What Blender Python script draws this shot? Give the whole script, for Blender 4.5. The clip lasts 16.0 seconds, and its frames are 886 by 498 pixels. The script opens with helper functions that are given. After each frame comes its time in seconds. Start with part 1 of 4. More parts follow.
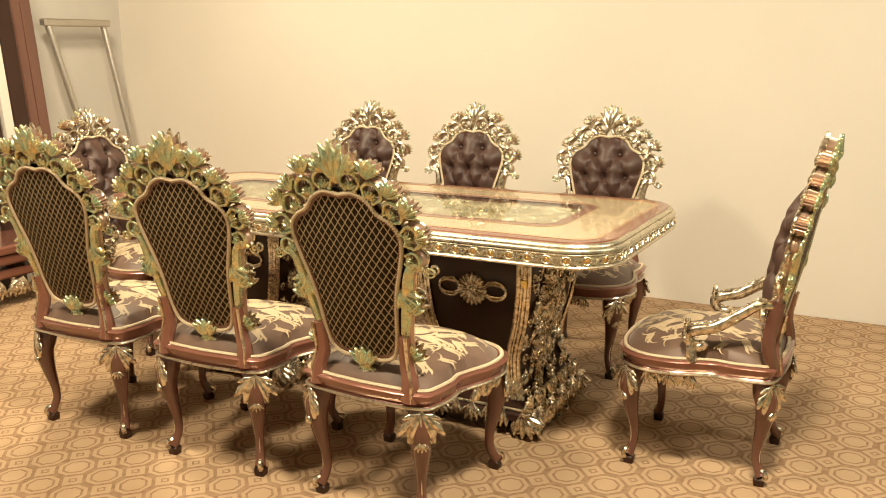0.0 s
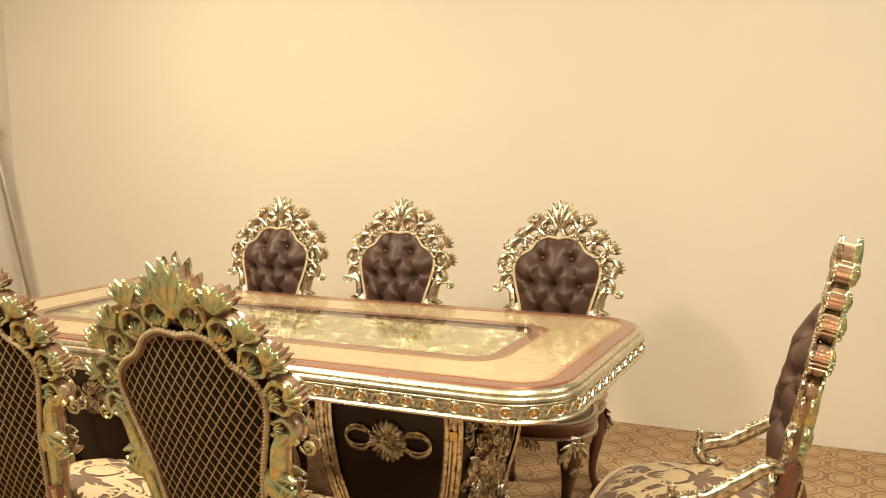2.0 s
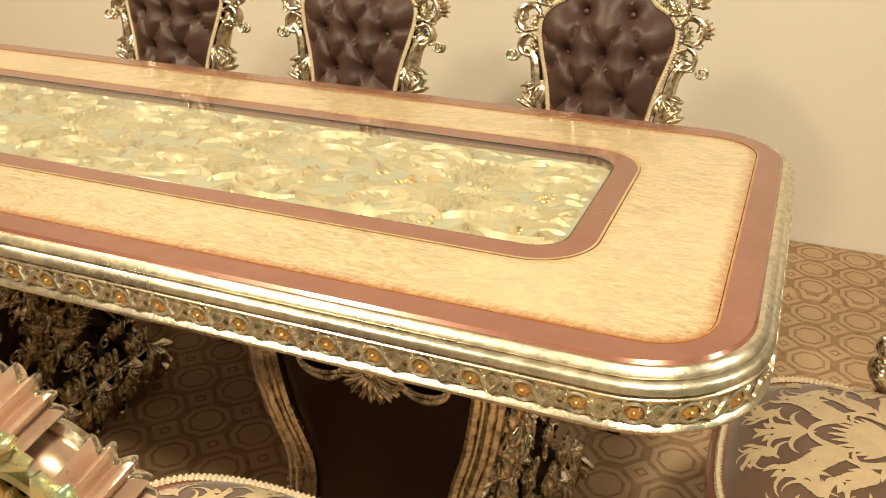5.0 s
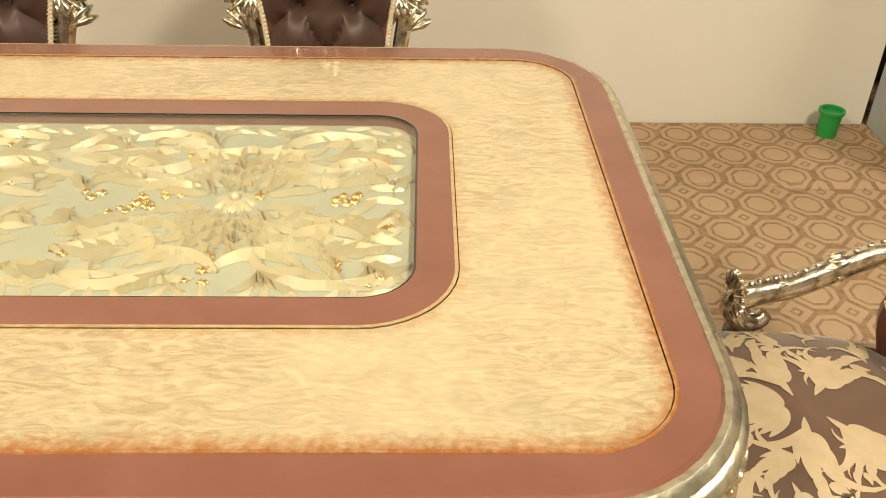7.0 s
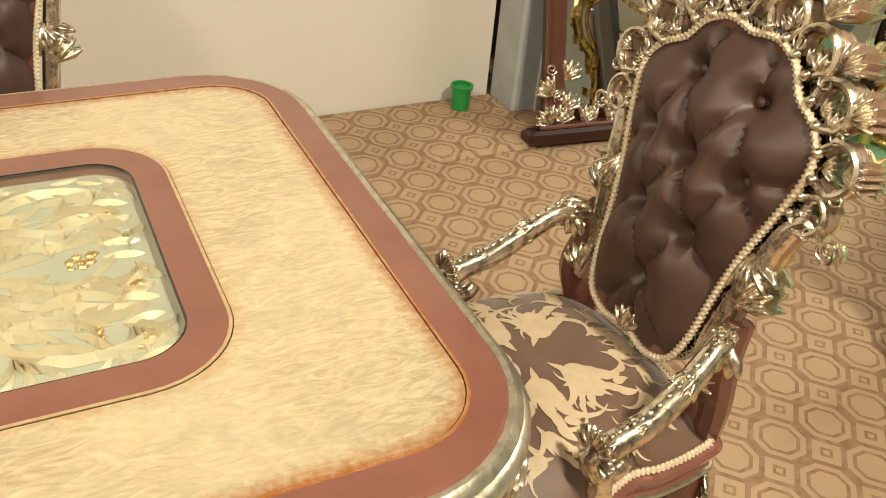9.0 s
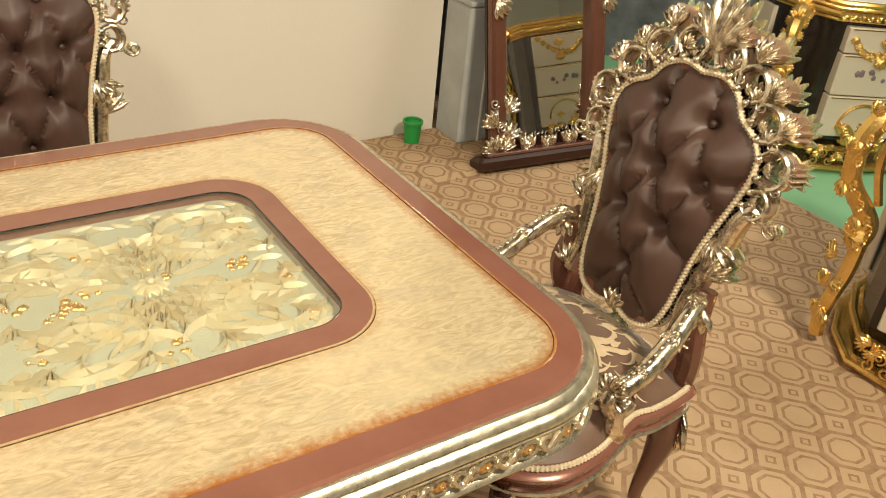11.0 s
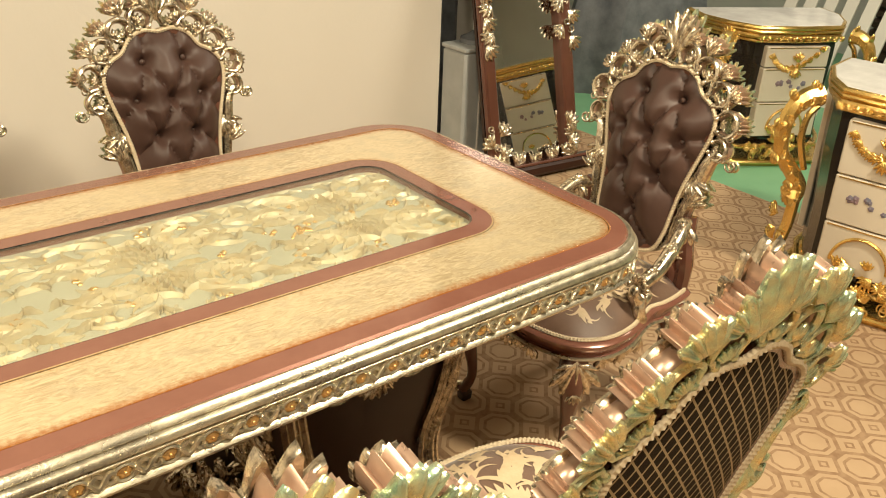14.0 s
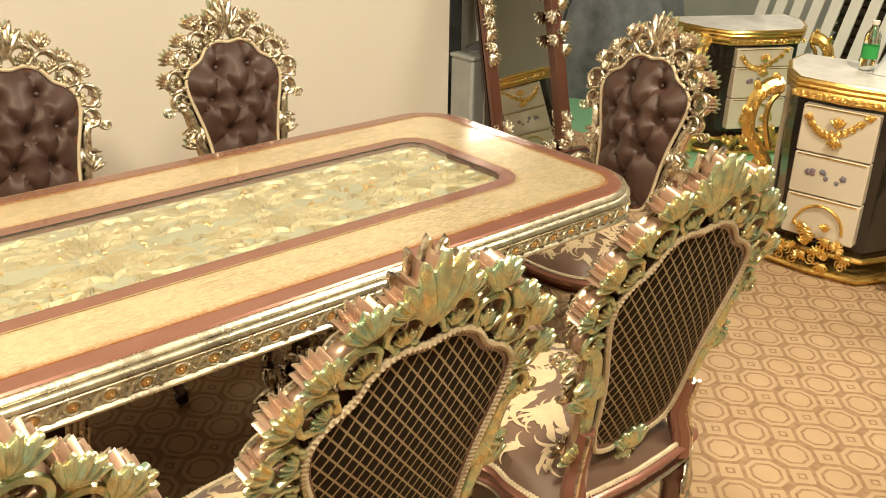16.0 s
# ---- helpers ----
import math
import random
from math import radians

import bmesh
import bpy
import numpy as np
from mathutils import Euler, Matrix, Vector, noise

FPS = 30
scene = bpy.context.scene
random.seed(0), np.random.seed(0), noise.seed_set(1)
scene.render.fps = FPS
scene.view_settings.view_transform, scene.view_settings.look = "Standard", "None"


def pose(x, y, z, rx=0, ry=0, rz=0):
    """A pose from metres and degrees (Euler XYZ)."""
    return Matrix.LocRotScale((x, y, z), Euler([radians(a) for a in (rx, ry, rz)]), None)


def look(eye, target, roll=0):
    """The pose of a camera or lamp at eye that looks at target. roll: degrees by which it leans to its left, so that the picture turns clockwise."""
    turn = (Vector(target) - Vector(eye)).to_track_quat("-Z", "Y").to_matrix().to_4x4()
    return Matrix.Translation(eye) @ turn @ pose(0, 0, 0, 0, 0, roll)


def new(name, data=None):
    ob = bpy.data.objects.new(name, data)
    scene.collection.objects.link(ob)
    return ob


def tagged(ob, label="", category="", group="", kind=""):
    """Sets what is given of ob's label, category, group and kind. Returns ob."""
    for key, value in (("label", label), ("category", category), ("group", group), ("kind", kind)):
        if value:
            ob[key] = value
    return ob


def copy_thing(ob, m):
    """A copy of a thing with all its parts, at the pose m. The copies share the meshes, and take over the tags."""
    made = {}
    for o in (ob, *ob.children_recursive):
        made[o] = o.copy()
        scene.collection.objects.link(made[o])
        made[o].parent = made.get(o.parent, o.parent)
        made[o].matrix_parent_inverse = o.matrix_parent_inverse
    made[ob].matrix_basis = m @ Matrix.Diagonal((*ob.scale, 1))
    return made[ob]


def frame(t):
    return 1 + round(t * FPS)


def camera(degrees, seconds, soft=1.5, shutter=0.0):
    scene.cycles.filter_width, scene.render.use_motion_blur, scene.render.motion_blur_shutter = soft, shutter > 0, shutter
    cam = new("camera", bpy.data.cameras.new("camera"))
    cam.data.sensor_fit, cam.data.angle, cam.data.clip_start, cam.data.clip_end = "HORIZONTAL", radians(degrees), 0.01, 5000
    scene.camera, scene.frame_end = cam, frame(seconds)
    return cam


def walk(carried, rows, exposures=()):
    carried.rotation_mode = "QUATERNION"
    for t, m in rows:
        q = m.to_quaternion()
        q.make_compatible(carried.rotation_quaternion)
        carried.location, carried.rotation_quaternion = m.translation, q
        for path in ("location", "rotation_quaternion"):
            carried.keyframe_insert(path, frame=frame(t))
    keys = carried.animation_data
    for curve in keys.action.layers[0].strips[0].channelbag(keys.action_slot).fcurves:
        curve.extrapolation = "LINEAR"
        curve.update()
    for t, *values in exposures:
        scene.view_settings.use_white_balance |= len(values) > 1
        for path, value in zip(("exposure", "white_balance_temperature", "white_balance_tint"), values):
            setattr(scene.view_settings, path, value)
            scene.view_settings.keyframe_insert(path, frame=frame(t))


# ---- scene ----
cam = camera(53.0, 16.0, soft=1.0)
PATH = [
    (0, (1.777, -2.946, 1.364), (0.835, -1.238, 0.923), -0.6),
    (0.5, (1.737, -2.78, 1.352), (0.793, -1.059, 0.969), -1.0),
    (1, (1.685, -2.606, 1.347), (0.751, -0.864, 1.041), -0.9),
    (1.5, (1.643, -2.458, 1.34), (0.732, -0.696, 1.083), -0.8),
    (2, (1.553, -2.267, 1.336), (0.692, -0.479, 1.096), -0.9),
    (2.5, (1.436, -2.043, 1.332), (0.604, -0.244, 1.068), -0.8),
    (3, (1.338, -1.819, 1.329), (0.502, -0.04, 0.956), -1.2),
    (3.5, (1.231, -1.593, 1.286), (0.406, 0.148, 0.748), -0.5),
    (3.7, (1.216, -1.546, 1.319), (0.393, 0.168, 0.698), -0.5),
    (5.8, (0.787, -1.084, 1.305), (0.27, 0.609, 0.374), -0.4),
    (6, (0.779, -1.029, 1.312), (0.306, 0.661, 0.353), -1.3),
    (6.5, (0.74, -0.938, 1.309), (0.501, 0.745, 0.255), -1.2),
    (7, (0.683, -0.875, 1.295), (0.73, 0.779, 0.173), 1.2),
    (7.5, (0.632, -0.824, 1.296), (0.924, 0.769, 0.122), 3.0),
    (8, (0.622, -0.785, 1.28), (1.082, 0.759, 0.094), 3.8),
    (8.5, (0.6, -0.812, 1.3), (1.251, 0.684, 0.142), 4.6),
    (9, (0.563, -0.868, 1.346), (1.366, 0.591, 0.238), 5.4),
    (9.2, (0.547, -0.885, 1.366), (1.393, 0.558, 0.271), 5.9),
    (11.5, (0.079, -1.088, 1.469), (1.122, 0.304, 0.482), 5.1),
    (12, (-0.03, -1.168, 1.476), (1.032, 0.241, 0.535), 3.5),
    (12.5, (-0.142, -1.251, 1.489), (0.937, 0.166, 0.58), 2.8),
    (13, (-0.223, -1.339, 1.508), (0.859, 0.084, 0.612), 2.3),
    (13.5, (-0.326, -1.388, 1.518), (0.783, 0.02, 0.631), 2.2),
    (14, (-0.452, -1.439, 1.534), (0.692, -0.056, 0.652), 2.5),
    (14.5, (-0.574, -1.498, 1.554), (0.596, -0.133, 0.678), 2.5),
    (15, (-0.675, -1.585, 1.568), (0.501, -0.216, 0.705), 2.1),
    (15.5, (-0.78, -1.69, 1.577), (0.397, -0.312, 0.73), 1.6),
    (16, (-0.88, -1.781, 1.586), (0.292, -0.393, 0.75), 1.1),
]
walk(cam, [(t, look(e, g, r)) for t, e, g, r in PATH],
     exposures=[(0, -0.19, 6450, 9), (1.5, -0.32, 6650, 9), (3.7, -0.40, 6700, 9), (6.5, -0.38, 6150, 7), (9.2, -0.40, 5850, 8), (12, -0.40, 6150, 8), (16, -0.33, 6300, 8)])

# ---- light ----
world = bpy.data.worlds.new("world")
scene.world = world
world.use_nodes = True
world.node_tree.nodes["Background"].inputs[0].default_value = (1.0, 0.86, 0.68, 1)
world.node_tree.nodes["Background"].inputs[1].default_value = 0.02


def area(x, y, z, size_x, size_y, watts, colour, target):
    d = bpy.data.lights.new("ceiling_lamp_light", "AREA")
    d.shape, d.size, d.size_y, d.energy, d.color = "RECTANGLE", size_x, size_y, watts, colour
    ob = new("ceiling_lamp_light", d)
    ob.matrix_world = look((x, y, z), target)
    return ob


area(1.60, -1.50, 3.1, 0.36, 0.36, 152, (1.0, 0.85, 0.60), (1.0, -0.6, 0))
area(-1.8, -0.3, 3.1, 0.5, 0.5, 112, (1.0, 0.82, 0.55), (-1.7, -0.2, 0))
area(-0.7, -1.9, 3.1, 0.4, 0.4, 96, (1.0, 0.83, 0.57), (-0.6, -1.3, 0))
area(3.9, 0.3, 3.1, 0.9, 0.7, 80, (1.0, 0.89, 0.69), (3.6, 0.5, 0))


# ---- materials ----
def mat(name, a, b=None, rough=0.5, metal=0.0, scale=8.0, bump=0.0, bump_scale=120.0, coat=0.0, stretch=(1, 1, 1), detail=5, contrast=0.5, sheen=0.0, rough2=None, spec=0.5):
    m = bpy.data.materials.new(name)
    m.use_nodes = True
    nt = m.node_tree
    p = nt.nodes["Principled BSDF"]
    p.inputs["Roughness"].default_value = rough
    p.inputs["Metallic"].default_value = metal
    p.inputs["Coat Weight"].default_value = coat
    p.inputs["Coat Roughness"].default_value = 0.06
    p.inputs["Sheen Weight"].default_value = sheen
    p.inputs["Specular IOR Level"].default_value = spec
    co = nt.nodes.new("ShaderNodeNewGeometry")
    mp = nt.nodes.new("ShaderNodeMapping")
    mp.inputs["Scale"].default_value = stretch
    nt.links.new(co.outputs["Position"], mp.inputs[0])
    n = nt.nodes.new("ShaderNodeTexNoise")
    n.inputs["Scale"].default_value, n.inputs["Detail"].default_value, n.inputs["Roughness"].default_value = scale, detail, 0.62
    nt.links.new(mp.outputs[0], n.inputs["Vector"])
    r = nt.nodes.new("ShaderNodeValToRGB")
    r.color_ramp.elements[0].position, r.color_ramp.elements[1].position = 0.5 - contrast / 2, 0.5 + contrast / 2
    r.color_ramp.elements[0].color, r.color_ramp.elements[1].color = (*a, 1), (*(b or a), 1)
    nt.links.new(n.outputs[0], r.inputs[0])
    nt.links.new(r.outputs[0], p.inputs["Base Color"])
    if rough2 is not None:
        mr = nt.nodes.new("ShaderNodeMapRange")
        mr.inputs[1].default_value, mr.inputs[2].default_value, mr.inputs[3].default_value, mr.inputs[4].default_value = 0.3, 0.7, rough, rough2
        nt.links.new(n.outputs[0], mr.inputs[0])
        nt.links.new(mr.outputs[0], p.inputs["Roughness"])
    if bump:
        n2 = nt.nodes.new("ShaderNodeTexNoise")
        n2.inputs["Scale"].default_value, n2.inputs["Detail"].default_value = bump_scale, 3
        nt.links.new(mp.outputs[0], n2.inputs["Vector"])
        bm_ = nt.nodes.new("ShaderNodeBump")
        bm_.inputs["Strength"].default_value, bm_.inputs["Distance"].default_value = bump, 0.004
        nt.links.new(n2.outputs[0], bm_.inputs["Height"])
        nt.links.new(bm_.outputs[0], p.inputs["Normal"])
    return m


class Nodes:
    """Short hand for chains of math nodes."""

    def __init__(self, m):
        self.nt = m.node_tree
        self.p = self.nt.nodes["Principled BSDF"]

    def math(self, op, a, b=None):
        n = self.nt.nodes.new("ShaderNodeMath")
        n.operation = op
        for k, v in enumerate((a, b)):
            if v is None:
                continue
            if isinstance(v, (int, float)):
                n.inputs[k].default_value = v
            else:
                self.nt.links.new(v, n.inputs[k])
        return n.outputs[0]

    def xyz(self, scale=(1, 1, 1), rot=0.0):
        co = self.nt.nodes.new("ShaderNodeTexCoord")
        mp = self.nt.nodes.new("ShaderNodeMapping")
        mp.inputs["Scale"].default_value = scale
        mp.inputs["Rotation"].default_value = (0, 0, rot)
        self.nt.links.new(co.outputs["Object"], mp.inputs[0])
        sp = self.nt.nodes.new("ShaderNodeSeparateXYZ")
        self.nt.links.new(mp.outputs[0], sp.inputs[0])
        return sp.outputs

    def mix(self, f, a, b):
        n = self.nt.nodes.new("ShaderNodeMix")
        n.data_type = "RGBA"
        self.nt.links.new(f, n.inputs[0])
        for k, v in ((6, a), (7, b)):
            if isinstance(v, tuple):
                n.inputs[k].default_value = (*v, 1)
            else:
                self.nt.links.new(v, n.inputs[k])
        return n.outputs[2]

    def base(self):
        return self.p.inputs["Base Color"].links[0].from_socket

    def noise(self, scale, lo, hi):
        n = self.nt.nodes.new("ShaderNodeTexNoise")
        n.inputs["Scale"].default_value, n.inputs["Detail"].default_value = scale, 4
        co = self.nt.nodes.new("ShaderNodeNewGeometry")
        self.nt.links.new(co.outputs["Position"], n.inputs["Vector"])
        mr = self.nt.nodes.new("ShaderNodeMapRange")
        mr.inputs[1].default_value, mr.inputs[2].default_value, mr.inputs[3].default_value, mr.inputs[4].default_value = 0.35, 0.65, lo, hi
        self.nt.links.new(n.outputs[0], mr.inputs[0])
        return mr.outputs[0]


SILVER = mat("champagne_silver_leaf", (0.80, 0.75, 0.66), (0.80, 0.68, 0.47), 0.16, 0.95, 40, 0.12, 160, rough2=0.30)
SILVER2 = mat("silver_moulding", (0.66, 0.61, 0.49), (0.78, 0.70, 0.52), 0.24, 0.9, 14, 0.12, 200, rough2=0.36)
PATINA = mat("green_gold_patina", (0.44, 0.66, 0.50), (0.80, 0.62, 0.30), 0.20, 0.75, 30, 0.08, 160, contrast=0.35, rough2=0.30)
GOLD = mat("bright_gold_paint", (0.72, 0.47, 0.12), (0.85, 0.60, 0.22), 0.26, 0.9, 30, 0.2, 150)
COPPER = mat("copper_gold", (0.60, 0.34, 0.12), (0.80, 0.56, 0.25), 0.3, 0.85, 60)
MAHOG = mat("mahogany_lacquer", (0.090, 0.034, 0.022), (0.15, 0.062, 0.042), 0.25, 0.0, 6, coat=0.6, stretch=(1, 1, 0.15))
ROSE = mat("rose_bronze_lacquer", (0.215, 0.085, 0.058), (0.27, 0.118, 0.084), 0.26, 0.3, 9, coat=0.6)
CORE = mat("rose_champagne_lacquer", (0.40, 0.26, 0.19), (0.55, 0.40, 0.30), 0.25, 0.6, 18, rough2=0.35)
DARK = mat("dark_walnut_lacquer", (0.026, 0.010, 0.006), (0.042, 0.016, 0.010), 0.4, 0.0, 5, coat=0.15, spec=0.3)
SATIN = mat("brown_satin", (0.052, 0.027, 0.021), (0.076, 0.040, 0.031), 0.46, 0.0, 7, 0.08, 500, spec=0.4)
SEAT = mat("taupe_damask_ground", (0.11, 0.061, 0.040), (0.165, 0.095, 0.062), 0.5, 0.0, 14, 0.12, 500, sheen=0.3)
WEAVE = mat("cream_damask_weave", (0.50, 0.385, 0.245), (0.62, 0.485, 0.32), 0.5, 0.0, 40, 0.2, 600)
ROPE = mat("cream_rope_trim", (0.58, 0.47, 0.32), (0.72, 0.61, 0.44), 0.6, 0.15, 90, 0.3, 300)
WHITE = mat("ivory_lacquer", (0.62, 0.56, 0.46), (0.68, 0.62, 0.52), 0.3, 0.0, 3, coat=0.3)
BLACK = mat("black_lacquer", (0.012, 0.010, 0.010), (0.02, 0.017, 0.015), 0.25, 0.0, 5, coat=0.4)
MARBLE = mat("white_marble", (0.72, 0.70, 0.67), (0.50, 0.48, 0.46), 0.15, 0.0, 5, contrast=0.35)
PLASTER = mat("cream_wall_paint", (0.70, 0.655, 0.585), (0.745, 0.70, 0.63), 0.75, 0.0, 0.9, 0.10, 60)
GREYW = mat("grey_wall_paint", (0.55, 0.53, 0.50), (0.62, 0.60, 0.56), 0.7, 0.0, 1.2, 0.1, 60)
# ceiling is out of view; dark only to hold down bounced light
CEIL = mat("unseen_ceiling_dark", (0.16, 0.15, 0.14), (0.20, 0.19, 0.17), 0.8, 0.0, 1.0)
CONCRETE = mat("grey_painted_box", (0.34, 0.36, 0.37), (0.46, 0.48, 0.48), 0.6, 0.0, 7, 0.2, 50)
NIGHT = mat("dark_blue_cloth", (0.08, 0.088, 0.10), (0.20, 0.21, 0.225), 0.6, 0.0, 9, 0.3, 40)
GREEN = mat("green_floor_paint", (0.16, 0.36, 0.20), (0.21, 0.43, 0.25), 0.55, 0.0, 3, 0.1, 50)
CUPGREEN = mat("green_plastic", (0.02, 0.26, 0.05), (0.03, 0.32, 0.07), 0.35, 0.0, 5)
STEEL = mat("brushed_steel", (0.50, 0.47, 0.42), (0.60, 0.57, 0.52), 0.32, 0.9, 30, stretch=(1, 1, 8))
PALE = mat("pale_pine", (0.50, 0.40, 0.26), (0.60, 0.50, 0.35), 0.55, 0.0, 7, stretch=(1, 1, 0.1))
SLATW = mat("white_painted_slat", (0.66, 0.62, 0.56), (0.74, 0.70, 0.64), 0.5, 0.0, 4)
WICKER = mat("dark_wicker", (0.035, 0.022, 0.015), (0.09, 0.06, 0.04), 0.5, 0.0, 60, 0.6, 90)
REDP = mat("red_package", (0.5, 0.03, 0.03), (0.6, 0.05, 0.04), 0.4)
BAG = mat("clear_bag_film", (0.55, 0.56, 0.58), (0.7, 0.7, 0.72), 0.25, 0.0, 12)

for antique, strong in ((SILVER, 0.7), (SILVER2, 0.3), (PATINA, 0.3)):
    q = Nodes(antique)
    q.nt.links.new(q.mix(q.noise(70, -0.5 * strong, strong), q.base(), (0.13, 0.075, 0.04)), q.p.inputs["Base Color"])

MIRROR = mat("mirror_silvering", (0.88, 0.88, 0.87), (0.9, 0.9, 0.89), 0.02, 1.0, 2)
GLASS = bpy.data.materials.new("clear_glass")
GLASS.use_nodes = True
g_ = GLASS.node_tree.nodes["Principled BSDF"]
g_.inputs["Base Color"].default_value = (0.96, 0.99, 0.96, 1)
g_.inputs["Roughness"].default_value = 0.03
g_.inputs["Transmission Weight"].default_value = 1.0
g_.inputs["IOR"].default_value = 1.45

# flat pane: clear, with a mirror-like gloss at grazing angles
PANE = bpy.data.materials.new("flat_glass_pane")
PANE.use_nodes = True
nt_ = PANE.node_tree
nt_.nodes.remove(nt_.nodes["Principled BSDF"])
clear_ = nt_.nodes.new("ShaderNodeBsdfTransparent")
clear_.inputs[0].default_value = (0.93, 0.96, 0.92, 1)
gloss_ = nt_.nodes.new("ShaderNodeBsdfGlossy")
gloss_.inputs["Roughness"].default_value = 0.04
fres_ = nt_.nodes.new("ShaderNodeLayerWeight")
fres_.inputs[0].default_value = 0.5
blend_ = nt_.nodes.new("ShaderNodeMixShader")
last_ = fres_.outputs["Facing"]
for op_, val_ in (("POWER", 4.0), ("MULTIPLY", 0.8), ("ADD", 0.03)):
    step_ = nt_.nodes.new("ShaderNodeMath")
    step_.operation = op_
    step_.inputs[1].default_value = val_
    nt_.links.new(last_, step_.inputs[0])
    last_ = step_.outputs[0]
nt_.links.new(last_, blend_.inputs[0])
nt_.links.new(clear_.outputs[0], blend_.inputs[1])
nt_.links.new(gloss_.outputs[0], blend_.inputs[2])
nt_.links.new(blend_.outputs[0], nt_.nodes["Material Output"].inputs["Surface"])

# gold leaf of the table top: cream gold field, amber at its worn border
LEAF = mat("gold_leaf_lacquer", (0.46, 0.355, 0.205), (0.80, 0.66, 0.425), 0.27, 0.45, 42, 0.16, 150, coat=0.8, contrast=0.34, stretch=(0.55, 1.5, 1), detail=14)
LEAF.node_tree.nodes["Noise Texture"].inputs["Distortion"].default_value = 2.2
q = Nodes(LEAF)
q.nt.links.new(q.mix(q.noise(5, 0.0, 0.5), q.base(), (0.80, 0.66, 0.42)), q.p.inputs["Base Color"])
q.nt.links.new(q.mix(q.noise(24, -0.45, 0.36), q.base(), (0.50, 0.43, 0.30)), q.p.inputs["Base Color"])
q = Nodes(LEAF)
X, Y, Z = q.xyz()
TX = -0.15


def round_edge(hx, hy, rad):
    """Distance from an outline with round corners, positive outside."""
    ax = q.math("SUBTRACT", q.math("ABSOLUTE", q.math("SUBTRACT", X, TX)), hx - rad)
    ay = q.math("SUBTRACT", q.math("ABSOLUTE", Y), hy - rad)
    px, py = q.math("MAXIMUM", ax, 0.0), q.math("MAXIMUM", ay, 0.0)
    far = q.math("SQRT", q.math("ADD", q.math("MULTIPLY", px, px), q.math("MULTIPLY", py, py)))
    inner = q.math("MINIMUM", q.math("MAXIMUM", ax, ay), 0.0)
    return q.math("SUBTRACT", q.math("ADD", far, inner), rad)


edge = q.math("MULTIPLY", round_edge(1.05, 0.395, 0.085), -1.0)
edge2 = q.math("ADD", edge, q.noise(130, -0.005, 0.005))
amber = q.nt.nodes.new("ShaderNodeMapRange")
amber.inputs[1].default_value, amber.inputs[2].default_value, amber.inputs[3].default_value, amber.inputs[4].default_value = -0.003, 0.022, 0.95, 0.0
q.nt.links.new(edge2, amber.inputs[0])
q.nt.links.new(q.mix(amber.outputs[0], q.base(), (0.42, 0.14, 0.018)), q.p.inputs["Base Color"])
# the same amber rubbed thinly along the inner band
near = q.math("ADD", round_edge(0.868, 0.243, 0.095), q.noise(110, -0.006, 0.006))
rub = q.nt.nodes.new("ShaderNodeMapRange")
rub.inputs[1].default_value, rub.inputs[2].default_value, rub.inputs[3].default_value, rub.inputs[4].default_value = -0.004, 0.016, 0.55, 0.0
q.nt.links.new(near, rub.inputs[0])
q.nt.links.new(q.mix(rub.outputs[0], q.base(), (0.50, 0.24, 0.06)), q.p.inputs["Base Color"])
SAGE = mat("sage_silver_ground", (0.37, 0.355, 0.285), (0.44, 0.415, 0.33), 0.45, 0.0, 10)
RELIEF = mat("cream_gold_relief", (0.62, 0.565, 0.44), (0.60, 0.47, 0.27), 0.40, 0.2, 26)

# carpet: octagons and small squares, two rings each
CARPET = mat("octagon_carpet", (0.40, 0.275, 0.165), (0.475, 0.335, 0.21), 0.95, 0.0, 5, 0.5, 420, spec=0.1)
q = Nodes(CARPET)
X, Y, Z = q.xyz((1 / 0.1345, 1 / 0.141, 1))
X, Y = q.math("ADD", X, 0.292), q.math("ADD", Y, 0.5)
u = q.math("ABSOLUTE", q.math("SUBTRACT", q.math("FRACT", X), 0.5))
v = q.math("ABSOLUTE", q.math("SUBTRACT", q.math("FRACT", Y), 0.5))
d = q.math("MAXIMUM", q.math("MAXIMUM", u, v), q.math("MULTIPLY", q.math("ADD", u, v), 0.72))
ring1 = q.math("LESS_THAN", q.math("ABSOLUTE", q.math("SUBTRACT", d, 0.455)), 0.045)
ring2 = q.math("LESS_THAN", q.math("ABSOLUTE", q.math("SUBTRACT", d, 0.29)), 0.03)
e = q.math("ADD", q.math("SUBTRACT", 0.5, u), q.math("SUBTRACT", 0.5, v))
ring3 = q.math("LESS_THAN", q.math("ABSOLUTE", q.math("SUBTRACT", e, 0.10)), 0.035)
rings = q.math("MAXIMUM", q.math("MAXIMUM", ring1, ring2), ring3)
rings = q.math("MULTIPLY", rings, q.noise(40, 0.4, 0.78))
q.nt.links.new(q.mix(rings, q.base(), (0.20, 0.11, 0.06)), q.p.inputs["Base Color"])

